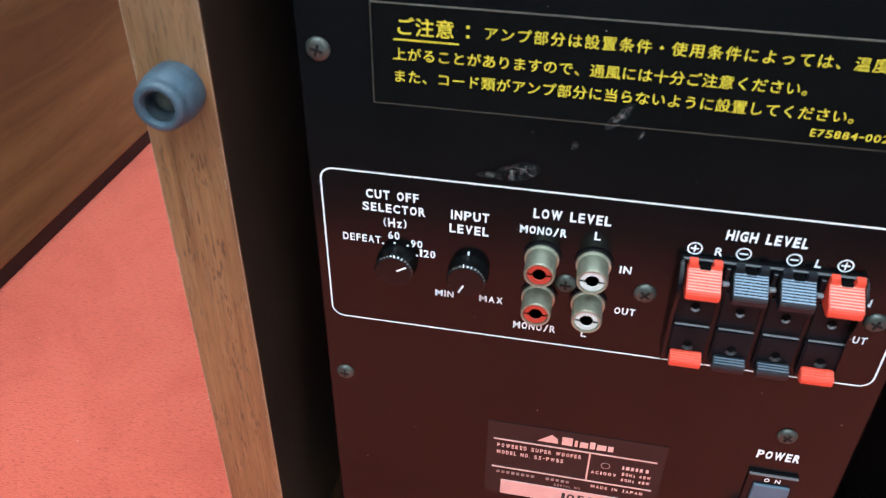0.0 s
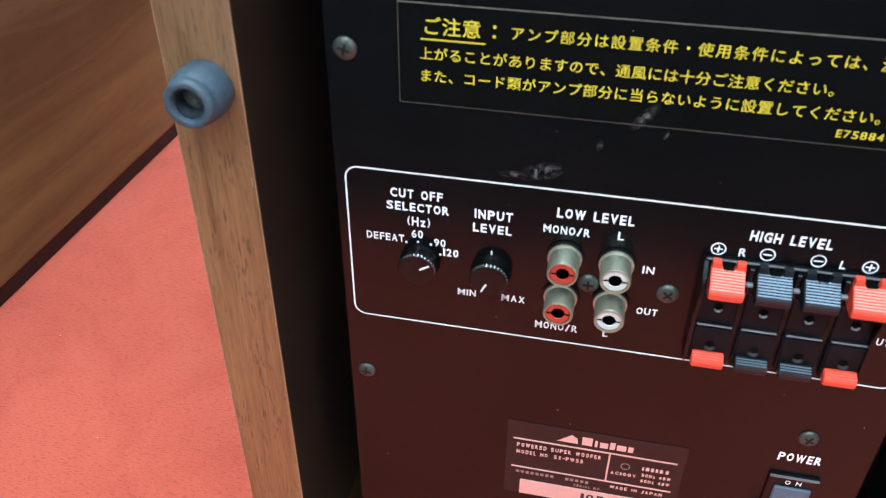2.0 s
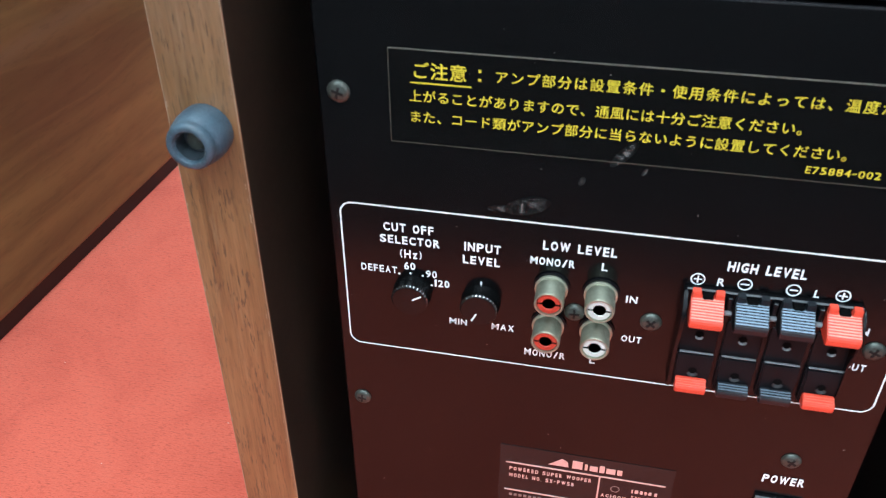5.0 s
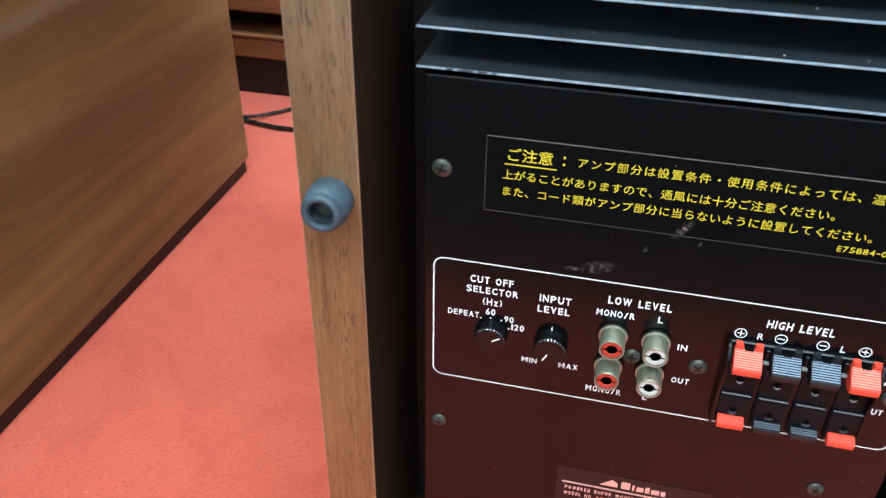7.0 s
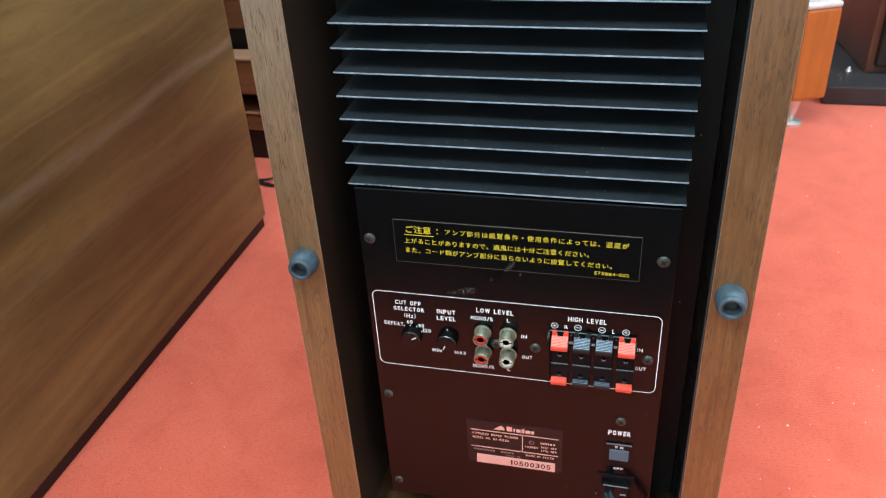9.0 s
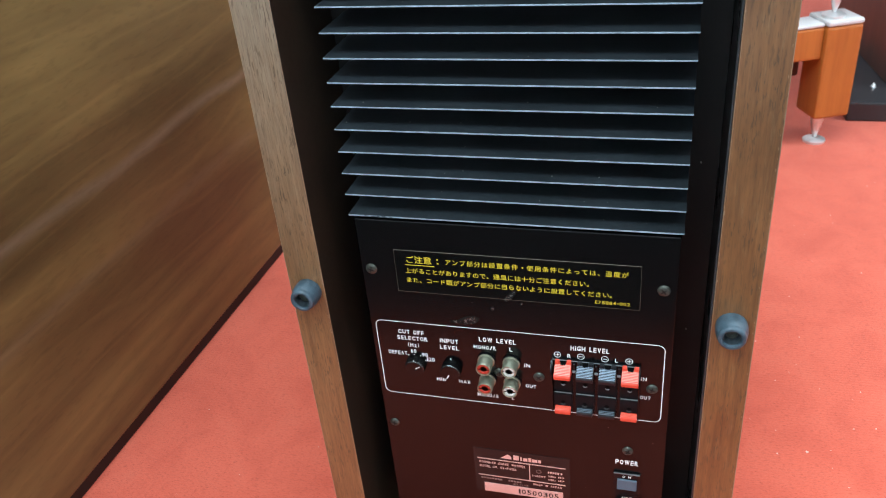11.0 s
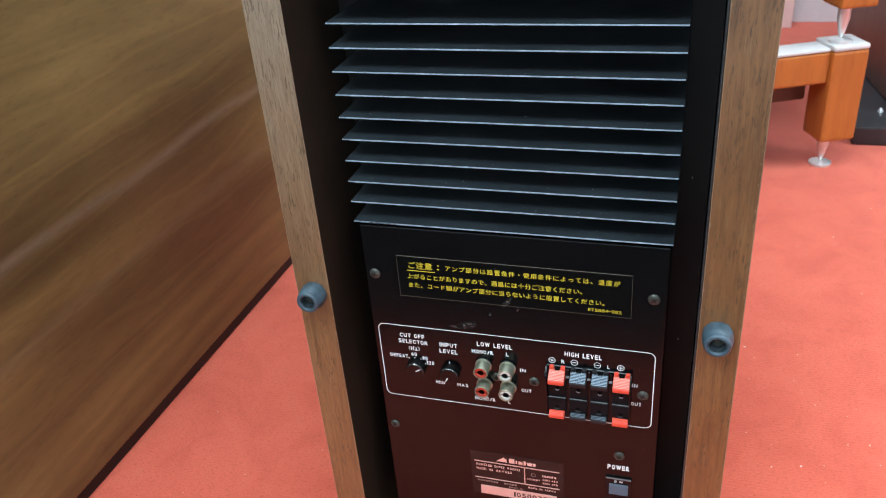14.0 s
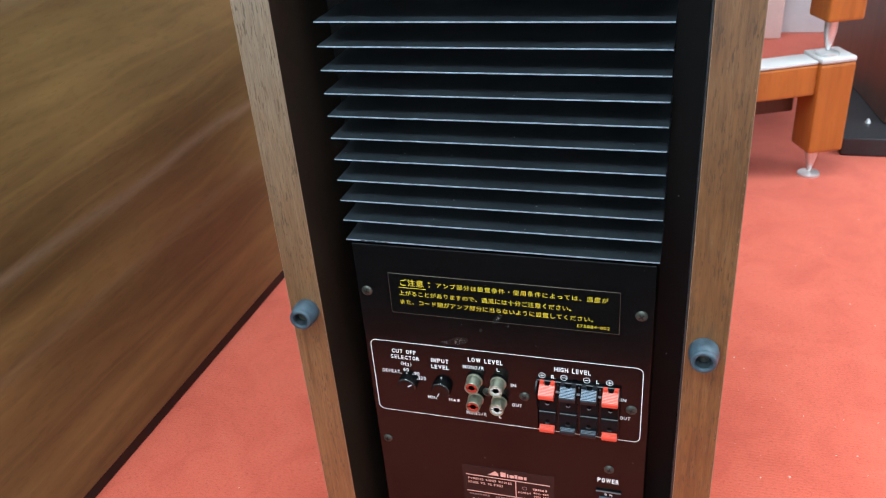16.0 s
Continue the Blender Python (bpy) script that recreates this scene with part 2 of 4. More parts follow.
# lit copy of the gilt edge, its caught light in the colour
GILT_LIT = plain("lit_gilt_label_edge", (0.20, 0.185, 0.15), 0.35, 0.3, 200, 0.3)
PLATE_DIM = plain("thin_foil_print", (0.36, 0.34, 0.33), 0.3, 0.7, 120, 0.2)
PLATE_BLACK = plain("satin_black_foil", (0.022, 0.018, 0.018), 0.22, 0.4, 80, 0.2)
PLATE_SILVER = plain("bare_foil", (0.86, 0.84, 0.82), 0.3, 0.75, 120, 0.1)
INK = plain("black_ink", (0.03, 0.025, 0.025), 0.6)
SCREW = plain("dulled_zinc", (0.085, 0.092, 0.078), 0.40, 0.6, 400, 0.35)
SCREW_DARK = plain("recess_shade", (0.008, 0.008, 0.008), 0.6, 0.3)
NICKEL = plain("dulled_nickel", (0.40, 0.41, 0.31), 0.40, 0.78, 350, 0.3)
RED_PLASTIC = plain("red_plastic", (0.76, 0.070, 0.034), 0.35, 0, 200, 0.1)
RED_INSERT = plain("red_insulator", (0.50, 0.040, 0.020), 0.5, 0, 200, 0.12)
WHITE_INSERT = plain("white_insulator", (0.60, 0.60, 0.55), 0.5, 0, 200, 0.1)
BLACK_PLASTIC = plain("black_plastic", (0.004, 0.004, 0.005), 0.25, 0, 150, 0.25, 0.0, 0.28)
TAB_BLACK = plain("blue_black_plastic", (0.006, 0.008, 0.011), 0.35, 0, 200, 0.2, 0.0, 0.4)
KNOB_BLACK = plain("gloss_black_knob", (0.003, 0.003, 0.0032), 0.25, 0, 150, 0.2, 0.0, 0.35)
KNOB_TIP = plain("tooth_tip_glint", (0.34, 0.34, 0.34), 0.25, 0.9, 300, 0.4)
# rib shine is painted into these colours, fainter for the lower levers
RED_RIB_SHINE = plain("red_rib_highlight", (0.88, 0.36, 0.28), 0.25, 0, 200, 0.12, 0.0, 0.6)
BLUE_RIB_SHINE = plain("blue_black_rib_highlight", (0.30, 0.40, 0.51), 0.3, 0, 200, 0.15, 0.0, 0.5)
RED_LOW_RIB = plain("faint_red_rib_highlight", (0.80, 0.13, 0.075), 0.3, 0, 200, 0.12)
DIM_RIB = plain("faint_blue_black_rib_highlight", (0.130, 0.175, 0.220), 0.3, 0, 200, 0.15, 0.0, 0.5)
# pale grey for highlights painted along ledges, rims and edges
HIGHLIGHT_GREY = plain("pale_highlight_grey", (0.15, 0.155, 0.16), 0.35, 0, 200, 0.15)
CELL_BLACK = plain("dull_black_plastic", (0.006, 0.006, 0.0075), 0.4, 0, 150, 0.3, 0.0, 0.16)
LIP_HIGHLIGHT = plain("painted_lip_highlight", (0.030, 0.031, 0.033), 0.4, 0, 150, 0.3)
# weaker painted light for the lips of the lower holes
LIP_FAINT = plain("faint_lip_light", (0.016, 0.016, 0.017), 0.4, 0, 200, 0.3)
# black put in for the shade inside holes and notches
HOLE = plain("hole_shade", (0.003, 0.003, 0.003), 0.9, spec=0.05)
RUBBER = plain("grey_rubber", (0.050, 0.080, 0.104), 0.45, 0, 110, 0.5, 0.00008)
# darker copy of the rubber paints the shade inside the bore
BORE = plain("shaded_rubber_bore", (0.030, 0.040, 0.048), 0.5, 0, 250, 0.4)
ROCKER = plain("blue_grey_rocker", (0.075, 0.120, 0.160), 0.4, 0, 200, 0.12)
CORD = plain("black_vinyl_cord", (0.013, 0.014, 0.016), 0.27, 0, 200, 0.3)
# lighter copy of the cord vinyl, its blue-grey highlight in the colour
CORD_SHEEN = plain("cord_sheen_vinyl", (0.032, 0.046, 0.056), 0.14, 0, 200, 0.25)
STEEL = plain("polished_steel", (0.78, 0.79, 0.79), 0.38, 0.75, 100, 0.1)
BASE_BLACK = plain("black_base_board", (0.025, 0.025, 0.028), 0.4, 0, 30, 0.3)
WALL_PAINT = plain("pale_wall_paint", (0.68, 0.66, 0.68), 0.8, 0, 8, 0.06, 0.0005)
CEILING_PAINT = plain("white_ceiling_paint", (0.8, 0.8, 0.78), 0.85, 0, 8, 0.04)
REFLECTION_DARK = plain("reflection_dark", (0.008, 0.008, 0.008), 0.7, 0, 20, 0.2)
LINT = plain("pale_lint", (0.75, 0.62, 0.55), 0.9)
PINK_BOARD = plain("pale_pink_board", (0.84, 0.64, 0.60), 0.6, 0, 20, 0.06)
WHITE_GLOSS = plain("white_gloss_top", (0.58, 0.56, 0.55), 0.3, 0, 30, 0.05)


def smear_material():
    """A dry streaky smear that thins out towards its rim."""
    mat, tree, b = nodes_of("smeared_scuff")
    v = coords(tree, (1, 1, 1))
    world = tree.nodes.new("ShaderNodeNewGeometry").outputs["Position"]
    blotch, grit = noise_tex(tree, world, 700, 3, 0.65), noise_tex(tree, world, 3500, 2, 0.6)
    far = tree.nodes.new("ShaderNodeVectorMath")
    far.operation = "LENGTH"
    tree.links.new(v, far.inputs[0])
    rim = ramp(tree, far.outputs["Value"], [(0.0, (1, 1, 1)), (0.95, (0, 0, 0))])
    cover = mix(tree, 1.0, ramp(tree, blotch, [(0.45, (0, 0, 0)), (0.60, (1, 1, 1))]), ramp(tree, grit, [(0.35, (0.35, 0.35, 0.35)), (0.6, (1, 1, 1))]), "MULTIPLY")
    cover = mix(tree, 1.0, cover, rim, "MULTIPLY")
    tree.links.new(cover, b.inputs["Alpha"])
    b.inputs["Base Color"].default_value = (0.22, 0.212, 0.20, 1)
    b.inputs["Roughness"].default_value = 0.85
    return mat


SCUFF = smear_material()
DUST = plain("grey_scuff", (0.30, 0.29, 0.27), 0.8, 0, 300, 0.4)

# ---- mesh helpers ----


def empty(name, x=0.0, y=0.0, z=0.0):
    ob = new(name)
    ob.location = (x, y, z)
    ob.empty_display_size = 0.02
    return ob


def part(name, bm, material, parent=None, label="", smooth=False):
    """Link a bmesh, built in world places, as one mesh object under a thing or part."""
    me = bm
    if isinstance(bm, bmesh.types.BMesh):
        me = bpy.data.meshes.new(name)
        bm.to_mesh(me)
        bm.free()
        for m in material if isinstance(material, (list, tuple)) else [material]:
            me.materials.append(m)
        if smooth:
            me.shade_smooth()
            me.set_sharp_from_angle(angle=radians(38))
    ob = new(name, me)
    if parent is not None:
        ob.parent = parent
        bpy.context.view_layer.update()
        ob.matrix_parent_inverse = parent.matrix_world.inverted()
    return tagged(ob, label)


def placed(name, me, x, y, z, parent, rot=(0, 0, 0), label="", scale=1.0):
    """One more object on a shared mesh, at a place of its own."""
    ob = part(name, me, None, parent, label)
    ob.location, ob.rotation_euler, ob.scale = (x, y, z), rot, (scale,) * 3
    return ob


def mesh_of(name, bm, materials, smooth=False):
    me = bpy.data.meshes.new(name)
    bm.to_mesh(me)
    bm.free()
    for m in materials if isinstance(materials, (list, tuple)) else [materials]:
        me.materials.append(m)
    if smooth:
        me.shade_smooth()
        me.set_sharp_from_angle(angle=radians(38))
    return me


def box(x0, x1, y0, y1, z0, z1, bevel=0.0, segments=2, bm=None, mat=0):
    bm = bm or bmesh.new()
    out = bmesh.ops.create_cube(bm, size=1.0)
    vs = out["verts"]
    for v in vs:
        v.co = Vector((x0 + (v.co.x + 0.5) * (x1 - x0), y0 + (v.co.y + 0.5) * (y1 - y0), z0 + (v.co.z + 0.5) * (z1 - z0)))
    faces = {f for v in vs for f in v.link_faces}
    for f in faces:
        f.material_index = mat
    if bevel:
        es = list({e for v in vs for e in v.link_edges})
        bmesh.ops.bevel(bm, geom=es, offset=bevel, segments=segments, affect="EDGES", profile=0.6)
    return bm


def lathe(profile, steps=32, bm=None, mat=0, at=(0, 0, 0), axis="y"):
    """Turn (distance along, radius) pairs round an axis; along -y the part faces the viewer of the back."""
    bm = bm or bmesh.new()
    rings = []
    for d, r in profile:
        ring = []
        for i in range(steps):
            a = 2 * math.pi * i / steps
            u, w = r * math.cos(a), r * math.sin(a)
            co = (at[0] + u, at[1] - d, at[2] + w) if axis == "y" else (at[0] + u, at[1] + w, at[2] + d)
            ring.append(bm.verts.new(co))
        rings.append(ring)
    for a, b in zip(rings, rings[1:]):
        for i in range(steps):
            f = bm.faces.new((a[i], a[(i + 1) % steps], b[(i + 1) % steps], b[i]))
            f.material_index = mat
    for ring in (rings[0], rings[-1]):
        if (ring[0].co - ring[steps // 2].co).length > 1e-7:
            f = bm.faces.new(ring)
            f.material_index = mat
    bmesh.ops.recalc_face_normals(bm, faces=bm.faces)
    return bm


def tube(points, r, sides=10, bm=None):
    """A round cord along points, with its ends closed."""
    bm = bm or bmesh.new()
    pts = [Vector(p) for p in points]
    rings, up = [], Vector((0.13, 0.21, 1)).normalized()
    for i, p in enumerate(pts):
        d = (pts[min(i + 1, len(pts) - 1)] - pts[max(i - 1, 0)]).normalized()
        side = d.cross(up)
        side = side.normalized() if side.length > 1e-4 else d.orthogonal().normalized()
        up = side.cross(d).normalized()
        rings.append([bm.verts.new(p + r * (math.cos(2 * math.pi * k / sides) * side + math.sin(2 * math.pi * k / sides) * up)) for k in range(sides)])
    for a, b in zip(rings, rings[1:]):
        for k in range(sides):
            bm.faces.new((a[k], a[(k + 1) % sides], b[(k + 1) % sides], b[k]))
    bm.faces.new(rings[0]), bm.faces.new(list(reversed(rings[-1])))
    bmesh.ops.recalc_face_normals(bm, faces=bm.faces)
    return bm


def glide(points, n=8):
    """Catmull-Rom through points."""
    p = [Vector(q) for q in points]
    p = [2 * p[0] - p[1]] + p + [2 * p[-1] - p[-2]]
    out = []
    for a, b, c, d in zip(p, p[1:], p[2:], p[3:]):
        for i in range(n):
            t = i / n
            out.append(0.5 * (2 * b + (c - a) * t + (2 * a - 5 * b + 4 * c - d) * t * t + (3 * b - a - 3 * c + d) * t ** 3))
    return out + [p[-2]]


GLYPHS = {}
# letter widths as shares of the cap height: a narrow even-stroked face
WIDTHS = {"I": 0.15, "M": 0.74, "W": 0.86, "N": 0.62, "L": 0.50, "E": 0.50, "F": 0.48, "T": 0.54, "J": 0.48, "/": 0.52, ".": 0.14, "-": 0.42,
          "(": 0.24, ")": 0.24, "1": 0.26, "z": 0.46, " ": 0.34}


def glyph(ch, weight):
    """One character's flat outline at size 1: points and faces."""
    key = (ch, round(weight, 4))
    if key not in GLYPHS:
        cu = bpy.data.curves.new("glyph", "FONT")
        cu.body, cu.size, cu.offset, cu.resolution_u = ch, 1.0, weight, 3
        tmp = new("glyph", cu)
        bpy.context.view_layer.update()
        me = bpy.data.meshes.new_from_object(tmp.evaluated_get(bpy.context.evaluated_depsgraph_get()))
        co = np.empty(len(me.vertices) * 3)
        me.vertices.foreach_get("co", co)
        GLYPHS[key] = (co.reshape(-1, 3)[:, :2].copy(), [tuple(p.vertices) for p in me.polygons])
        bpy.data.objects.remove(tmp)
        bpy.data.curves.remove(cu)
        bpy.data.meshes.remove(me)
    return GLYPHS[key]


def print_mesh(name, pieces, y, material, parent):
    """Join placed characters, (points, faces) in x and z, into one printed mesh."""
    verts, faces = [], []
    for k, (co, fs) in enumerate(pieces):
        faces += [tuple(v + len(verts) for v in f) for f in fs]
        verts += [(x, y - 0.000002 * (k % 5), z) for x, z in co]
    me = bpy.data.meshes.new(name)
    me.from_pydata(verts, [], faces)
    me.materials.append(material)
    return part(name, me, None, parent)


def lettering(body, x0, x1, z0, z1, y, material, parent, weight=0.0, slant=0.0, name="lettering", gap=0.15):
    """Printed capitals on an upright face towards -y, each fitted to its own width, filling a box."""
    h = z1 - z0
    wide = [WIDTHS.get(c, 0.60) for c in body]
    total = sum(wide) + gap * (len(body) - 1)
    k = (x1 - x0) / (total * h)
    pieces, at = [], 0.0
    for c, w in zip(body, wide):
        if c != " ":
            co, _ = glyph(c, 0.0)
            natural = (np.ptp(co[:, 0]) or 1) / 0.70
            heavy = min(0.07, 0.92 * weight * max(1.0, natural / max(0.2, w * k)) ** 0.8)
            co, fs = glyph(c, heavy)
            lo, hi = co.min(0), co.max(0)
            px = x0 + h * k * (at + w * (co[:, 0] - lo[0]) / (hi[0] - lo[0]))
            if c in ".-":
                base = 0.0 if c == "." else 0.40
                pz = z0 + h * (base + 0.16 * (co[:, 1] - lo[1]) / (hi[1] - lo[1]))
            elif c == "z":
                pz = z0 + h * 0.70 * (co[:, 1] - lo[1]) / (hi[1] - lo[1])
            else:
                pz = z0 + h * (co[:, 1] - lo[1]) / (hi[1] - lo[1])
            pieces.append((list(zip(px + slant * (pz - z0), pz)), fs))
        at += w + gap
    return print_mesh(name, pieces, y, material, parent)


def japanese(body, first, pitch, zc, em, y, material, parent, bold=0.00005):
    """A printed line of full-width characters: the first one's centre, their pitch and their size."""
    pieces = []
    for i, c in enumerate(body):
        co, fs = glyph(c, 0.0)
        for dx, dz in ((0, 0), (bold, 0), (0, bold), (bold, bold)):
            px = first + pitch * i + em * (co[:, 0] - 0.5) + dx - bold / 2
            pz = zc + em * (co[:, 1] - 0.38) + dz - bold / 2
            pieces.append((list(zip(px, pz)), fs))
    return print_mesh("lettering", pieces, y, material, parent)


def bar(x0, x1, z0, z1, y, material, parent, name="printed_bar"):
    return part(name, box(x0, x1, y - 0.0001, y, z0, z1), material, parent)


# ---- the room ----
def structure(name, bm, material, label):
    return tagged(part(name, bm, material), label, kind="structure")


structure("floor", box(-2.2, 2.6, -0.275, 1.6, -0.03, 0.0), CARPET, "short-pile coral red showroom carpet with fine ribs")
# never in view: added so the panel's upper part reflects dark
structure("unseen_dark_floor", box(-2.2, 2.6, -2.4, -0.276, -0.03, -0.004), REFLECTION_DARK, "unseen dark floor added to darken the panel's reflection")
structure("wall_north", box(-2.2, 2.6, 1.45, 1.55, 0.001, 2.5), WALL_PAINT, "pale grey painted wall behind the racks")
structure("wall_south", box(-2.2, 2.6, -2.4, -2.3, 0.001, 2.5), WALL_PAINT, "plain pale painted wall")
structure("wall_west", box(-2.2, -2.1, -2.29, 1.449, 0.001, 2.5), WALL_PAINT, "plain pale painted wall")
structure("wall_east", box(2.5, 2.6, -2.29, 1.449, 0.001, 2.5), WALL_PAINT, "plain pale painted wall")
structure("ceiling", box(-2.2, 2.6, -2.4, 1.6, 2.5, 2.6), CEILING_PAINT, "plain white ceiling")

# ---- the subwoofer cabinet, seen from the back ----
IN, OUT, BACK, TOP, DEEP = 0.1045, 0.1258, -0.016, 0.50, 0.36


def subwoofer():
    thing = tagged(empty("subwoofer_cabinet", 0, 0.1, 0), "tall walnut-veneered subwoofer cabinet standing on red carpet, back open", "speaker")
    for s in (-1, 1):
        a, b = (-OUT, -IN) if s < 0 else (IN + 0.0005, OUT + 0.0004)
        bm = box(a, b, BACK, DEEP, 0.0, TOP)
        low = [e for e in bm.edges if all(v.co.z < 0.001 and abs(v.co.x) > OUT - 0.0011 for v in e.verts)]
        bmesh.ops.bevel(bm, geom=low, offset=0.006, segments=5, affect="EDGES", profile=0.5)
        bm.normal_update()
        sharp = [e for e in bm.edges if len(e.link_faces) == 2 and e.calc_face_angle() > 0.6]
        bmesh.ops.bevel(bm, geom=sharp, offset=0.0003, segments=1, affect="EDGES")
        bm.normal_update()
        for f in bm.faces:
            n, c = f.normal, f.calc_center_median()
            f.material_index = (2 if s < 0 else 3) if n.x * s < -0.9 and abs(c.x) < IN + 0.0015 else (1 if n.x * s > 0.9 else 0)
        wear = bmesh.new()
        chips = random.Random(11 + s)
        for k in range(46):
            x = a + chips.choice((0.0006, b - a - 0.0011))
            z, r, h = chips.uniform(0.02, TOP - 0.01), chips.uniform(0.00008, 0.00022), chips.uniform(0.0003, 0.0022)
            box(x - r, x + r, BACK - 0.00006, BACK + 0.0004, z, z + h, bm=wear)
        side = part("side_panel", bm, [WALNUT_EDGE if s < 0 else DARK_EDGE, WALNUT_SIDE, INNER_BROWN, INNER_SHADED], thing, "walnut side panel with veneered back edge")
        for x, w in ((a + 0.0003, 0.00012), (b - 0.0003, 0.00012)):
            part("veneer_seam", box(x - w, x + w, BACK - 0.00005, BACK + 0.0004, 0.008, TOP - 0.002), VENEER_EDGE, side, "pale cut seam of the veneer")
        tagged(part("edge_wear", wear, VENEER_EDGE, side, "pale nicks worn into the veneer's edge"), kind="stuff")
    # grey lip carries the inner edge's highlight in its colour
    part("inner_lip", box(IN - 0.0006, IN + 0.0004, BACK + 0.0004, BACK + 0.0030, 0.0217, TOP - 0.02, 0.0004, 2), LIP_HIGHLIGHT, thing, "narrow lip inside the panel's edge, its highlight painted grey")
    bm = box(-IN, IN, BACK + 0.001, DEEP - 0.02, 0.004, 0.0215)
    for f in bm.faces:
        f.material_index = 1 if f.normal.y < -0.7 else 0
    board = part("bottom_panel", bm, [WALNUT_INSIDE, EDGE_BROWN], thing, "glossy streaked walnut bottom board")
    part("veneer_edge", box(-IN, IN, BACK + 0.0004, BACK + 0.0012, 0.0209, 0.0217), VENEER_EDGE, board, "pale cut edge of the veneer")
    part("top_panel", box(-IN, IN, BACK + 0.001, DEEP - 0.02, TOP - 0.02, TOP - 0.001, 0.001, 1), WALNUT_SIDE, thing)
    part("back_baffle", box(-IN, IN, 0.052, 0.068, 0.0215, TOP - 0.02), INNER_BLACK, thing, "recessed matt black back board")
    part("front_baffle", box(-IN, IN, DEEP - 0.02, DEEP - 0.002, 0.0, TOP - 0.001), INNER_BLACK, thing)
    for x, z in ((-0.1143, 0.2477), (0.1146, 0.2482)):
        shape = [(0.0, 0.0077), (0.0025, 0.0079), (0.0055, 0.0078), (0.0084, 0.0073), (0.0090, 0.0069), (0.0096, 0.0069), (0.0108, 0.0068), (0.0115, 0.0064), (0.0118, 0.0057), (0.0116, 0.0048), (0.0108, 0.0043), (0.006, 0.0041), (0.006, 0.0)]
        foot = part("rubber_foot", lathe(shape, 40, at=(x, BACK, z)), RUBBER, thing, "grey tapered rubber bumper foot with rounded lip", True)
        part("foot_bore", lathe([(0.0062, 0.0), (0.0062, 0.0038), (0.0104, 0.0040), (0.0104, 0.0042), (0.0061, 0.0042)], 28, at=(x, BACK, z)), BORE, foot, "bore with its shade painted in", True)
        part("foot_screw", lathe([(0.0061, 0.0030), (0.0072, 0.0026), (0.0076, 0.0010), (0.0072, 0.0)], 16, at=(x, BACK, z)), SCREW, foot, "dulled screw inside the foot", True)
    return thing


subwoofer()

# ---- the amplifier module set into its back ----
amp = tagged(empty("amplifier_module", 0, 0, 0.04), "black metal amplifier panel with finned heat sink, knobs and sockets", "amplifier")
PX0, PX1, PZ0, PZ1 = -0.0872, 0.0878, 0.043, 0.2878
FACE, INKED = -0.0002, -0.0004
panel = part("panel", box(PX0, PX1, 0.0, 0.050, PZ0, PZ1, 0.0008, 2), PANEL_BLACK, amp, "semi-gloss black steel panel with white lettering")

# heat sink: a back plate and flat fins, a glint painted on each front edge
sink = part("heat_sink", box(PX0, PX1, 0.044, 0.0515, PZ1, TOP - 0.022), FIN_BLACK, amp, "black heat sink with thin horizontal fins")
fin_bm = bmesh.new()
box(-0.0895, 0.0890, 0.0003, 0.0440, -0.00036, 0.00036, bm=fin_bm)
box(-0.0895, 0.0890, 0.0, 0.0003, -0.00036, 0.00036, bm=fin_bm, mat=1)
fin_mesh = mesh_of("fin", fin_bm, [FIN_BLACK, FIN_GLINT])
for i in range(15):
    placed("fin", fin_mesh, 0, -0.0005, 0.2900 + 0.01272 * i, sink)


# white rounded frame line round the controls
def frame_line(x0, x1, z0, z1, r, w, y):
    bm, outer, inner = bmesh.new(), [], []
    for cx, cz, a0 in ((x1 - r, z1 - r, 0), (x0 + r, z1 - r, 90), (x0 + r, z0 + r, 180), (x1 - r, z0 + r, 270)):
        for k in range(9):
            a = radians(a0 + 90 * k / 8)
            for ring, rr in ((outer, r), (inner, r - w)):
                ring.append(bm.verts.new((cx + rr * math.cos(a), y, cz + rr * math.sin(a))))
    n = len(outer)
    for i in range(n):
        bm.faces.new((outer[i], outer[(i + 1) % n], inner[(i + 1) % n], inner[i]))
    return bm


part("frame_line", frame_line(-0.0838, 0.0840, 0.1624, 0.2190, 0.0042, 0.00055, FACE), PRINT_WHITE, panel, "thin white rounded frame line")

# (words, x0, x1, z0, z1, weight, slant) in millimetres
KNOB_WORDS = [
    ("CUT OFF", -70.0, -54.2, 210.0, 213.1, 0.031, 0), ("SELECTOR", -71.3, -52.2, 205.5, 208.5, 0.031, 0), ("(Hz)", -65.0, -58.0, 200.4, 203.6, 0.024, 0),
    ("60", -63.8, -60.2, 196.0, 198.9, 0.026, 0), ("DEFEAT", -78.0, -66.2, 193.8, 196.5, 0.026, 0), ("90", -56.8, -53.2, 193.8, 196.6, 0.026, 0), ("120", -54.0, -49.2, 190.6, 193.4, 0.026, 0),
    ("INPUT", -44.6, -33.4, 205.9, 209.1, 0.031, 0), ("LEVEL", -45.0, -33.4, 201.1, 204.2, 0.031, 0), ("MIN", -49.2, -43.4, 176.2, 178.7, 0.026, 0), ("MAX", -35.3, -28.0, 176.2, 178.7, 0.026, 0),
]
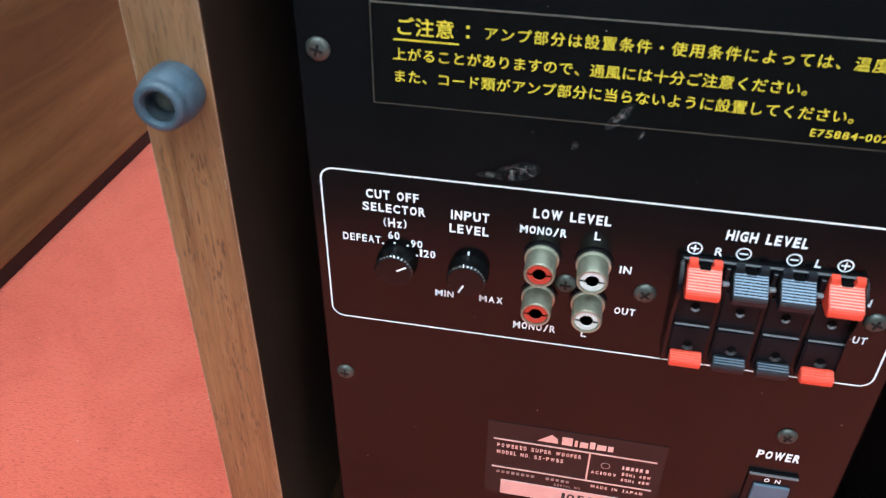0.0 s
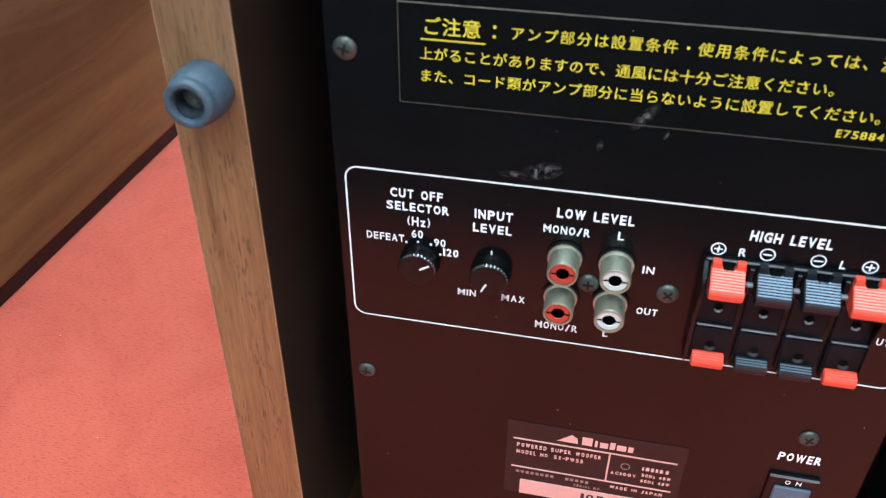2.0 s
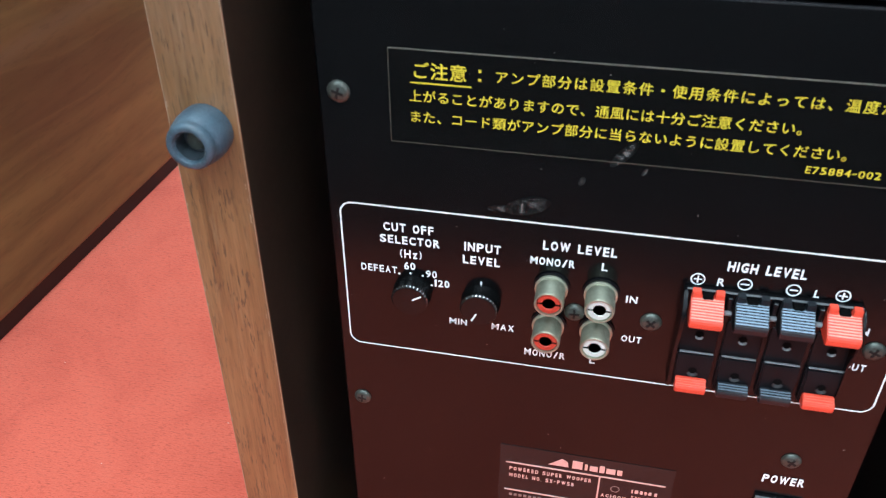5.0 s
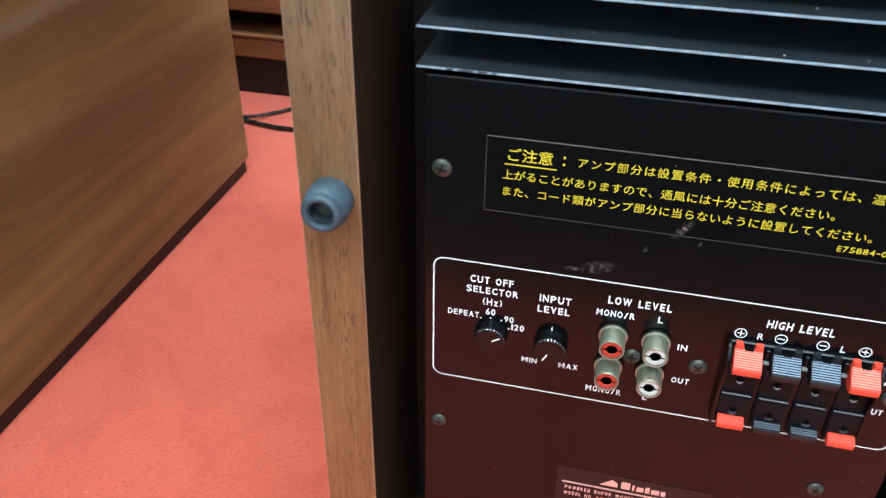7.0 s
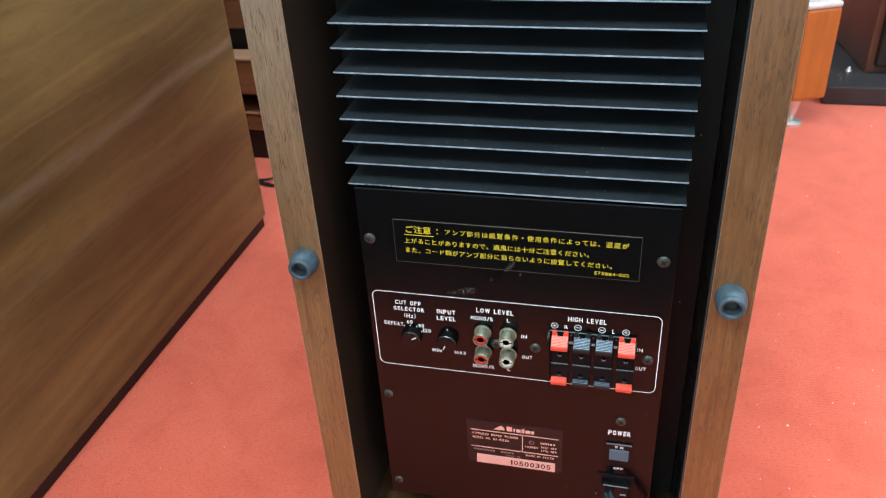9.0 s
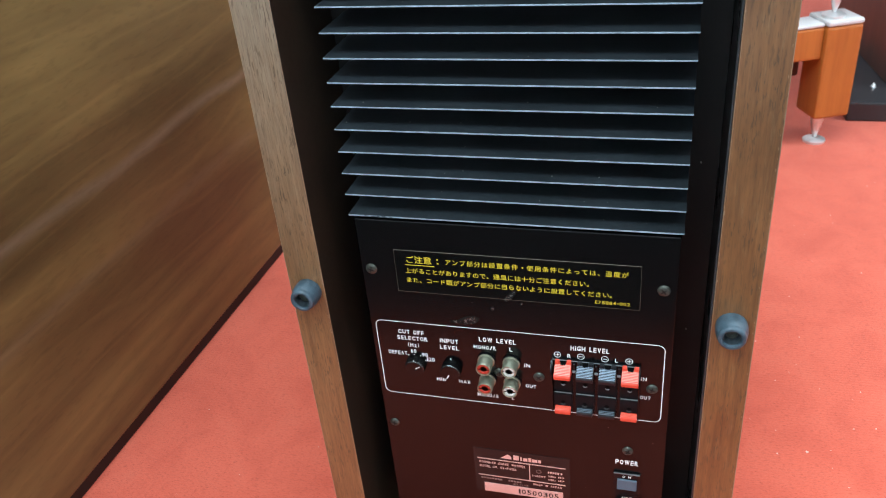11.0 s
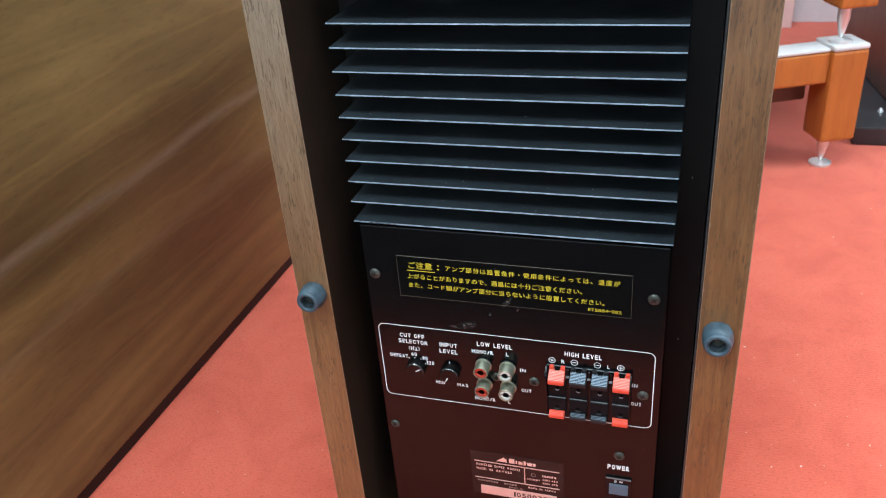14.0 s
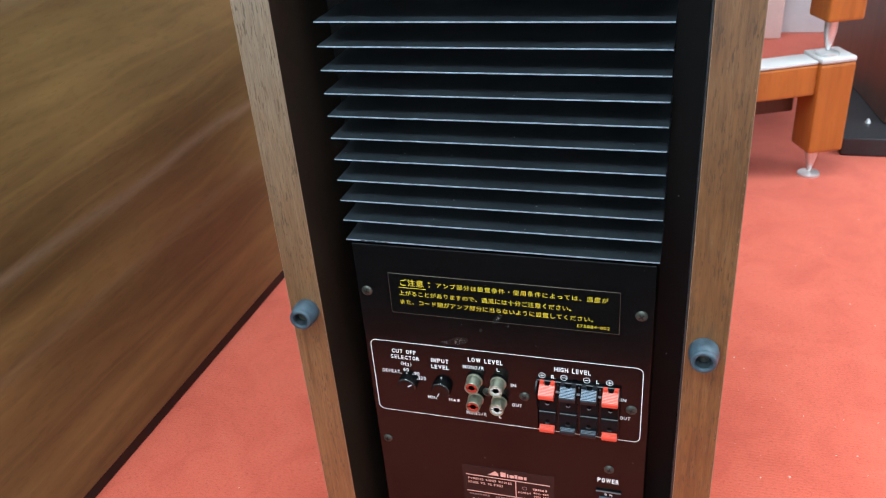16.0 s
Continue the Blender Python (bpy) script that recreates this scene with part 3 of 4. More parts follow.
SOCKET_WORDS = [
    ("LOW LEVEL", -20.8, 1.0, 209.6, 212.9, 0.031, 0), ("MONO/R", -24.3, -10.8, 204.0, 206.8, 0.026, 0), ("L", -3.0, -1.2, 204.4, 207.2, 0.026, 0),
    ("IN", 5.4, 8.8, 193.7, 196.4, 0.026, 0), ("OUT", 5.8, 12.0, 178.3, 180.9, 0.026, 0), ("MONO/R", -24.2, -10.9, 167.3, 170.1, 0.026, 0), ("L", -3.1, -1.3, 167.3, 170.1, 0.026, 0),
]
TERMINAL_WORDS = [
    ("HIGH LEVEL", 32.2, 53.8, 209.6, 213.0, 0.031, 0.02), ("R", 30.3, 32.4, 204.0, 206.7, 0.026, 0.03), ("L", 57.0, 58.6, 203.9, 206.6, 0.026, 0.03),
    ("IN", 71.6, 74.8, 192.6, 195.2, 0.026, 0), ("OUT", 71.5, 77.5, 178.9, 181.5, 0.026, 0), ("POWER", 59.0, 72.6, 125.0, 128.9, 0.034, 0.02),
]
for body, a, b, c, d, weight, slant in KNOB_WORDS + SOCKET_WORDS + TERMINAL_WORDS:
    lettering(body, a / 1000, b / 1000, c / 1000, d / 1000, FACE, PRINT_WHITE, panel, weight, slant)


def dot(x, z, r=0.0004):
    bm = bmesh.new()
    bm.faces.new([bm.verts.new((x + r * math.cos(0.63 * k), FACE, z + r * math.sin(0.63 * k))) for k in range(10)])
    part("printed_dot", bm, PRINT_WHITE, panel)


for x, z in ((-0.0655, 0.1940), (-0.0618, 0.1946), (-0.0578, 0.1942), (-0.0549, 0.1909)):
    dot(x, z)


bar(-0.0393, -0.0388, 0.1934, 0.1948, FACE, PRINT_WHITE, panel, "printed_tick")


def polarity(x, z, plus):
    """A printed circle with a plus or minus sign."""
    bm, r, w, n = bmesh.new(), 0.0021, 0.0004, 28
    outer = [bm.verts.new((x + r * math.cos(2 * math.pi * i / n), FACE, z + r * math.sin(2 * math.pi * i / n))) for i in range(n)]
    inner = [bm.verts.new((x + (r - w) * math.cos(2 * math.pi * i / n), FACE, z + (r - w) * math.sin(2 * math.pi * i / n))) for i in range(n)]
    for i in range(n):
        bm.faces.new((outer[i], outer[(i + 1) % n], inner[(i + 1) % n], inner[i]))
    box(x - 0.0012, x + 0.0012, FACE - 0.00005, FACE, z - 0.00022, z + 0.00022, bm=bm)
    if plus:
        box(x - 0.00022, x + 0.00022, FACE - 0.0001, FACE - 0.00006, z - 0.0012, z + 0.0012, bm=bm)
    part("polarity_mark", bm, PRINT_WHITE, panel)


for x, plus in ((0.0242, True), (0.0374, False), (0.0508, False), (0.0642, True)):
    polarity(x + 0.0006, 0.2056, plus)

# screws; dark bars stand in for the shade of the cross recess


def screw_mesh():
    bm = lathe([(-0.0005, 0.0036), (0.0003, 0.0036), (0.0009, 0.0032), (0.0013, 0.0022), (0.0015, 0.0)], 24)
    for a, b in ((0.0018, 0.00038), (0.00038, 0.0018)):
        box(-a, a, -0.00165, -0.0010, -b, b, bm=bm, mat=1)
    return mesh_of("screw", bm, [SCREW, SCREW_DARK], True)


SCREW_MESH = screw_mesh()
for x, z, turn, size in ((-0.081, 0.255, 0.3, 0.95), (0.081, 0.255, 0.9, 0.95), (-0.081, 0.1366, 0.1, 0.86), (0.0661, 0.1368, 0.5, 0.9), (-0.081, 0.056, 0.7, 0.86), (0.0, 0.0480, 0.2, 0.86), (0.0655, 0.0560, 1.1, 0.86),
                   (-0.0095, 0.1874, 0.0, 0.9), (0.0138, 0.1874, 0.75, 0.92), (0.0780, 0.1872, 0.35, 0.92)):
    placed("screw", SCREW_MESH, x, 0.0, z, amp, (0, turn, 0), "dulled zinc cross-head screw", size)

# knobs


def knob(x, z, angle, reach):
    """A toothed black cap; bright tips set on the teeth stand in for glints."""
    bm, n = bmesh.new(), 120
    rings = []
    for y, r, depth in ((0.0, 0.0064, 0.0), (-0.0010, 0.0063, 0.0), (-0.0014, 0.0062, 0.00004), (-0.0046, 0.0060, 0.00005), (-0.0051, 0.0056, 0.0002), (-0.0052, 0.0052, 0.0)):
        rings.append([bm.verts.new((x + (r - depth * (k // 2 % 2)) * math.cos(2 * math.pi * k / n), y, z + (r - depth * (k // 2 % 2)) * math.sin(2 * math.pi * k / n))) for k in range(n)])
    for q in range(len(rings) - 1):
        for k in range(n):
            f = bm.faces.new((rings[q][k], rings[q][(k + 1) % n], rings[q + 1][(k + 1) % n], rings[q + 1][k]))
            f.material_index = 1 if q == 3 and k % 4 == 0 else 0
    bm.faces.new(rings[-1])
    bmesh.ops.recalc_face_normals(bm, faces=bm.faces)
    k = part("knob", bm, [KNOB_BLACK, KNOB_TIP], amp, "small black toothed knob with white pointer")
    p = box(-0.00026, 0.00026, -0.0054, -0.0050, reach[0], reach[1])
    bmesh.ops.rotate(p, verts=p.verts, cent=(0, 0, 0), matrix=Matrix.Rotation(angle, 3, "Y"))
    bmesh.ops.translate(p, verts=p.verts, vec=(x, 0, z))
    part("pointer", p, PRINT_WHITE, k, "white pointer line")


knob(-0.0613, 0.1872, radians(58), (0.0013, 0.0047))
knob(-0.0390, 0.1869, radians(207), (0.0014, 0.0046))

# round phono sockets


def rca_meshes(insert):
    bm = lathe([(-0.0002, 0.0058), (0.0007, 0.0058), (0.0008, 0.0050)], 32)
    barrel = lathe([(0.0006, 0.0051), (0.0014, 0.0051), (0.0016, 0.0045), (0.0087, 0.0045), (0.0092, 0.0042), (0.0092, 0.0038), (0.0086, 0.0037), (0.0020, 0.0036)], 36)
    ins = lathe([(0.0082, 0.0037), (0.0084, 0.0036), (0.0087, 0.0034), (0.0087, 0.0021), (0.0084, 0.0019)], 32)
    hole = lathe([(0.0084, 0.00192), (0.0030, 0.0018), (0.0030, 0.0)], 24)
    for s in (-1, 1):
        a, b = sorted((s * 0.0019, s * 0.0034))
        box(a, b, -0.00876, -0.0082, -0.00026, 0.00026, bm=hole)
    return mesh_of("washer", bm, BLACK_PLASTIC, True), mesh_of("rca_jack", barrel, NICKEL, True), mesh_of("insert", ins, insert, True), mesh_of("socket_hole", hole, HOLE)


for x, insert, word in ((-0.0172, RED_INSERT, "red"), (-0.0022, WHITE_INSERT, "white")):
    washer, barrel, ins, hole = rca_meshes(insert)
    for z in (0.1959, 0.1811):
        jack = placed("rca_jack", barrel, x, 0, z, amp, (0, 0, 0), "dulled nickel phono socket with %s insert" % word)
        for nm, me in (("washer", washer), ("insert", ins), ("socket_hole", hole)):
            o = new(nm, me)
            o.parent = jack

# push terminals
term = part("terminal_block", box(0.0219, 0.0710, -0.0016, 0.001, 0.1650, 0.2032, 0.0004, 1), BLACK_PLASTIC, amp, "black push-terminal block with eight coloured levers")
part("block_rim", box(0.0219, 0.0710, -0.0019, -0.0014, 0.2028, 0.2031), HIGHLIGHT_GREY, term, "thin pale top rim")


def extruded(x0, x1, prof, bevel):
    """A side profile of (y, z) pairs drawn out along x."""
    bm = bmesh.new()
    sides = [[bm.verts.new((x, y, z)) for y, z in prof] for x in (x0, x1)]
    bm.faces.new(sides[0]), bm.faces.new(list(reversed(sides[1])))
    for k in range(len(prof)):
        j = (k + 1) % len(prof)
        bm.faces.new((sides[0][k], sides[1][k], sides[1][j], sides[0][j]))
    bmesh.ops.recalc_face_normals(bm, faces=bm.faces)
    bmesh.ops.bevel(bm, geom=list(bm.edges), offset=bevel, segments=2, affect="EDGES")
    return bm


CHEEK = [(0.0, 0.2031), (-0.0030, 0.2031), (-0.0066, 0.2000), (-0.0074, 0.1960), (-0.0070, 0.1900), (-0.0050, 0.1840), (-0.0048, 0.1700), (-0.0036, 0.1655), (0.0, 0.1655)]
for x0, x1 in ((0.0214, 0.0225), (0.0706, 0.0713)):
    part("end_cheek", extruded(x0, x1, CHEEK, 0.00025), BLACK_PLASTIC, term, "glossy rounded end cheek", True)


def crescent(x, y, z, r0, r1):
    """The lower lip of a round wire hole, drawn as a crescent of painted light."""
    bm, n = bmesh.new(), 14
    outer = [bm.verts.new((x + r1 * math.cos(radians(195 + 150 * k / n)), y, z + r1 * math.sin(radians(195 + 150 * k / n)))) for k in range(n + 1)]
    inner = [bm.verts.new((x + r0 * math.cos(radians(195 + 150 * k / n)), y + 0.0005, z + r0 * math.sin(radians(195 + 150 * k / n)))) for k in range(n + 1)]
    for k in range(n):
        bm.faces.new((outer[k], outer[k + 1], inner[k + 1], inner[k]))
    return bm


def push_lever(x, half, prof, ribs, prongs, material, rib_mat, word):
    """A push lever: an extruded side profile, ribs along its sloping top and two prongs behind."""
    lever = part("lever", extruded(x - half, x + half, prof, 0.0003), material, term, "%s ribbed push lever" % word)
    (y0, z0), (y1, z1), n = ribs
    for k in range(n):
        f = (k + 0.5) / n
        y, z = y0 + (y1 - y0) * f, z0 + (z1 - z0) * f
        part("rib", box(x - half + 0.0002, x + half - 0.0002, y - 0.00024, y + 0.0002, z - 0.00012, z + 0.00020, 0.00008, 1), rib_mat, lever)
    if prongs:
        part("notch_shade", box(x - 0.0015, x + 0.0015, -0.0036, -0.0014, 0.2004, 0.2020, 0.0002, 1), HOLE, lever, "black block for the shade between prongs")
    for s in prongs:
        bm = extruded(x + s * 0.0031 - 0.0016, x + s * 0.0031 + 0.0016, [(-0.0014, 0.1990), (-0.0036, 0.1990), (-0.0034, 0.2030), (-0.0014, 0.2036)], 0.0002)
        for v in bm.verts:
            if v.co.z > 0.2015:
                v.co.x += s * 0.0002 + (x + s * 0.0031 - v.co.x) * 0.25
        part("prong", bm, material, lever)


for i in range(4):
    x = 0.0283 + 0.01255 * i
    red = i in (0, 3)
    lever_mat, rib_mat, word = (RED_PLASTIC, RED_RIB_SHINE, "red") if red else (TAB_BLACK, BLUE_RIB_SHINE, "blue-black")
    part("terminal_cell", box(x - 0.0055, x + 0.0055, -0.0024, -0.0014, 0.1800, 0.1930, 0.0003, 1), CELL_BLACK, term)
    part("terminal_cell", extruded(x - 0.0054, x + 0.0054, [(-0.0014, 0.1800), (-0.0036, 0.1800), (-0.0040, 0.1760), (-0.0034, 0.1660), (-0.0014, 0.1660)], 0.0005), CELL_BLACK, term, "", True)
    part("cell_ledge", box(x - 0.0050, x + 0.0050, -0.0038, -0.0030, 0.1803, 0.1806, 0.0001, 1), HIGHLIGHT_GREY, term, "moulded ledge, its highlight painted pale")
    for z, y, lip in ((0.1868, -0.00245, HIGHLIGHT_GREY), (0.1735, -0.0040, LIP_FAINT)):
        hole = part("wire_hole", lathe([(0.0001, 0.0013), (0.00011, 0.0)], 18, at=(x, y, z + 0.00015)), HOLE, term, "wire hole, a flat black disc for its shade")
        part("hole_lip", crescent(x, y - 0.0006, z - 0.0001, 0.0009, 0.0014 if lip is HIGHLIGHT_GREY else 0.0018), lip, hole, "lower lip of the hole with its light painted in")
    if i < 3:
        part("divider", box(x + 0.0055, x + 0.0071, -0.0034, -0.0014, 0.1935, 0.2022, 0.0003, 1), BLACK_PLASTIC, term)
        # added bar that holds the divider's highlight in its colour
        part("divider_glint", box(x + 0.0052, x + 0.0073, -0.0046, -0.0030, 0.1966, 0.1978, 0.0003, 1), HIGHLIGHT_GREY, term, "small pale bar for the divider's highlight")
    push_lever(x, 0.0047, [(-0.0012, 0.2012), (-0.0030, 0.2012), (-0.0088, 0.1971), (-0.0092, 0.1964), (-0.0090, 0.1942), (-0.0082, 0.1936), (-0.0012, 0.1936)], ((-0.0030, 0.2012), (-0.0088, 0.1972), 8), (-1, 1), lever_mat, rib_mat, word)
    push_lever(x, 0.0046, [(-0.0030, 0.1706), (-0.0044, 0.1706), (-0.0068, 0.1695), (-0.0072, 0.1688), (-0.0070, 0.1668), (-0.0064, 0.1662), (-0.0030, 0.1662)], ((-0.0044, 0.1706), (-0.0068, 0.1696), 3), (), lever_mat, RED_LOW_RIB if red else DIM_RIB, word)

# power switch and inlet
switch = part("power_switch", box(0.0582, 0.0744, -0.0012, 0.001, 0.0985, 0.1186, 0.0005, 2), BLACK_PLASTIC, amp, "black power switch with blue-grey rocker")
part("rocker", box(0.0606, 0.0724, -0.0022, -0.0010, 0.1050, 0.1138, 0.0003, 1), ROCKER, switch, "flat blue-grey rocker")
# the ridge's highlight, painted as a pale strip
part("switch_rim", box(0.0584, 0.0740, -0.0017, -0.0010, 0.1180, 0.1186), HIGHLIGHT_GREY, switch, "top edge with a painted highlight")
lettering("ON", 0.0636, 0.0688, 0.1150, 0.1169, -0.0014, PRINT_WHITE, switch, 0.02, 0.03, gap=0.6)
lettering("OFF", 0.0636, 0.0696, 0.0950, 0.0969, FACE, PRINT_WHITE, panel, 0.02, 0.03)
inlet = part("power_inlet", box(0.0540, 0.0772, -0.0012, 0.001, 0.0690, 0.0905, 0.0006, 2), BLACK_PLASTIC, amp, "black power inlet with inserted plug")
plug = part("plug", box(0.0572, 0.0750, -0.0050, -0.0010, 0.0730, 0.0852, 0.0010, 2), BLACK_PLASTIC, inlet, "black moulded plug")
# pale strip in place of the bevel's highlight
part("plug_edge", box(0.0582, 0.0740, -0.0054, -0.0046, 0.0845, 0.0851, 0.0002, 1), HIGHLIGHT_GREY, plug, "plug edge painted pale as a highlight")
part("plug_clip", box(0.0690, 0.0728, -0.0056, -0.0048, 0.0775, 0.0787, 0.0003, 1), HIGHLIGHT_GREY, plug)
part("cord_sleeve", box(0.0596, 0.0652, -0.0090, -0.0045, 0.0770, 0.0838, 0.0012, 2), BLACK_PLASTIC, plug)
part("inlet_latch", box(0.0536, 0.0545, -0.0030, -0.0020, 0.0722, 0.0735, 0.0002, 1), SCREW, inlet)

# warning label with yellow print
label = part("warning_label", box(-0.0662, 0.0692, -0.00022, 0.0002, 0.2412, 0.2690), LABEL_BLACK, amp, "black warning label with yellow Japanese print")
part("label_edge", box(-0.0662, 0.0692, -0.0003, 0.0, 0.26885, 0.26910), GILT_LIT, label, "upper border of the label, painted brighter as lit")
for a, b, c, d in ((-0.0662, 0.0692, 0.2411, 0.2413), (-0.0663, -0.0661, 0.2412, 0.2690), (0.0691, 0.0693, 0.2412, 0.2690)):
    part("label_edge", box(a, b, -0.0003, 0.0, c, d), LABEL_EDGE, label, "thin gilt label border")
YL = -0.0003
japanese("ご注意", -0.0573, 0.0052, 0.2632, 0.0051, YL, PRINT_YELLOW, label, 0.0001)
bar(-0.0602, -0.0432, 0.2594, 0.2598, YL, PRINT_YELLOW, label, "underline")
for z in (0.2618, 0.2643):
    bar(-0.0414, -0.0406, z - 0.0004, z + 0.0004, YL, PRINT_YELLOW, label, "colon_dot")
japanese("アンプ部分は設置条件・使用条件によっては、温度が", -0.0352, 0.00418, 0.2631, 0.00378, YL, PRINT_YELLOW, label)
japanese("上がることがありますので、通風には十分ご注意ください。", -0.0588, 0.003905, 0.2557, 0.00378, YL, PRINT_YELLOW, label)
japanese("また、コード類がアンプ部分に当らないように設置してください。", -0.0589, 0.00393, 0.2495, 0.00378, YL, PRINT_YELLOW, label)
lettering("E75884-002", 0.0456, 0.0640, 0.2434, 0.2455, YL, PRINT_YELLOW, label, 0.012)

# rating plate
plate = part("rating_plate", box(-0.0303, 0.0313, -0.00022, 0.0002, 0.0850, 0.1232), PLATE_BLACK, amp, "black foil rating plate with bare silver lettering")
YP = -0.0003
bar(-0.0280, 0.0288, 0.1142, 0.1149, YP, PLATE_SILVER, plate)
bar(-0.0280, 0.0288, 0.0993, 0.1000, YP, PLATE_SILVER, plate)
bar(0.0056, 0.0062, 0.1000, 0.1142, YP, PLATE_SILVER, plate)
# the maker's mark and name as plain shapes
bm = bmesh.new()
bm.faces.new([bm.verts.new((x, YP, z)) for x, z in ((-0.0128, 0.1166), (-0.0055, 0.1166), (-0.0058, 0.1190), (-0.0078, 0.1206), (-0.0096, 0.1192))])
part("maker_mark", bm, PLATE_SILVER, plate)
part("round_mark", frame_line(0.0102, 0.0134, 0.1074, 0.1106, 0.0015, 0.0003, YP), PLATE_DIM, plate)
for a, b, c, d in ((-0.0042, -0.0006, 0.1166, 0.1205), (0.0002, 0.0012, 0.1166, 0.1196), (0.0020, 0.0048, 0.1166, 0.1192), (0.0054, 0.0072, 0.1166, 0.1200), (0.0078, 0.0110, 0.1166, 0.1192), (0.0116, 0.0134, 0.1166, 0.1192)):
    bar(a, b, c, d, YP, PLATE_SILVER, plate, "maker_name_bar")
lettering("POWERED SUPER WOOFER", -0.0266, 0.0032, 0.1104, 0.1124, YP, PLATE_SILVER, plate, 0.03, gap=0.26)
lettering("MODEL NO. SX-PW55", -0.0266, -0.0028, 0.1068, 0.1088, YP, PLATE_SILVER, plate, 0.03, gap=0.26)
lettering("AC100V", 0.0072, 0.0160, 0.1040, 0.1057, YP, PLATE_SILVER, plate, 0.03, gap=0.26)
lettering("50Hz 48W", 0.0178, 0.0278, 0.1052, 0.1069, YP, PLATE_SILVER, plate, 0.03, gap=0.26)
lettering("60Hz 48W", 0.0178, 0.0278, 0.1022, 0.1039, YP, PLATE_SILVER, plate, 0.03, gap=0.26)
for a, b in ((0.0176, 0.0182), (0.0188, 0.0200), (0.0206, 0.0216), (0.0222, 0.0230), (0.0236, 0.0246), (0.0256, 0.0266)):
    bar(a, b, 0.1086, 0.1103, YP, PLATE_SILVER, plate)
lettering("MADE IN JAPAN", 0.0080, 0.0262, 0.0962, 0.0979, YP, PLATE_SILVER, plate, 0.03, gap=0.26)
lettering("SERIAL NO.", -0.0050, 0.0050, 0.0938, 0.0952, YP, PLATE_DIM, plate, 0.03, gap=0.26)
for k in range(15):
    if k not in (8, 9):
        bar(-0.0262 + 0.0018 * k, -0.0250 + 0.0018 * k, 0.0964, 0.0977, YP, PLATE_DIM, plate)
strip = part("serial_strip", box(-0.0244, 0.0270, -0.0004, 0.0, 0.0850, 0.0928), PLATE_SILVER, plate, "bare silver serial number strip")
lettering("10500305", -0.0018, 0.0242, 0.0866, 0.0908, -0.0005, INK, plate, 0.022)

# smears of dried dirt on the panel: (x, z, half length, half width, turn in degrees)
rng = random.Random(5)
for x, z, a, b, turn in ((-0.0262, 0.2240, 0.0072, 0.0032, -18), (-0.0345, 0.2222, 0.0036, 0.0013, -6), (-0.0008, 0.2437, 0.0056, 0.0018, -52), (-0.0114, 0.2340, 0.0017, 0.0011, -75), (0.0052, 0.2389, 0.0016, 0.0007, -70),
                         (-0.0836, 0.2130, 0.0016, 0.0009, 40)):
    bm = bmesh.new()
    bm.faces.new([bm.verts.new((math.cos(0.3927 * k), 0, math.sin(0.3927 * k))) for k in range(16)])
    ob = part("scuff_mark", bm, SCUFF, panel, "pale smear of dried dirt")
    ob.location, ob.rotation_euler, ob.scale = (x, FACE - 0.00012, z), (0, radians(turn), 0), (a, 1, b)
bm = bmesh.new()
for k in range(70):
    x, z, r = rng.uniform(-0.084, 0.085), rng.uniform(0.06, 0.285), 0.00006 + 0.00016 * rng.random() ** 3
    bm.faces.new([bm.verts.new((x + r * rng.uniform(0.7, 1.8) * math.cos(a), FACE - 0.00013, z + r * math.sin(a))) for a in (0, 1.26, 2.51, 3.77, 5.03)])
tagged(part("dust_speck", bm, DUST, panel, "tiny pale dust specks on the panel"), kind="stuff")
for x, w in ((-0.0800, 0.0022), (-0.0762, 0.0048), (-0.0700, 0.0030), (-0.0655, 0.0012)):
    part("paint_chip", box(x, x + w, -0.00056, -0.0003, 0.28975, 0.29030), FIN_BLACK, sink)
# specks of dust on the fins and in the recess
bm = bmesh.new()
for k in range(28):
    x, i, y, r = rng.uniform(-0.086, 0.086), rng.randrange(0, 12), rng.uniform(0.001, 0.012), rng.uniform(0.0001, 0.00032)
    box(x - r, x + r, y - r, y + r, 0.2904 + 0.01272 * i, 0.2904 + 0.01272 * i + r, bm=bm)
for x, z in ((0.0955, 0.3046), (0.0951, 0.1930)):
    box(x - 0.0004, x + 0.0004, 0.0508, 0.0516, z - 0.0004, z + 0.0004, bm=bm)
tagged(part("dust_speck", bm, DUST, sink, "white dust specks lying on the fins"), kind="stuff")

# ---- mains cord from the inlet to a coil on the carpet ----
cord = tagged(empty("power_cord", 0.2, 0.05, 0), "black twin power cord, coiled on the carpet beside the cabinet", "cable")
run = glide([(0.0618, -0.0075, 0.0815), (0.0622, -0.0120, 0.0835), (0.0642, -0.0165, 0.0835), (0.0685, -0.0185, 0.0800), (0.0735, -0.0190, 0.0745), (0.0800, -0.0195, 0.0650), (0.0870, -0.0205, 0.0530), (0.0960, -0.0240, 0.0360), (0.1120, -0.031, 0.0150), (0.1350, -0.034, 0.0045), (0.160, -0.015, 0.0040), (0.180, 0.012, 0.0060)], 8)
for s in (-1, 1):
    part("cord_strand", tube([(p.x + s * 0.0013, p.y + s * 0.0004, p.z + s * 0.0006) for p in run], 0.0016, 10), CORD_SHEEN, cord, "", True)
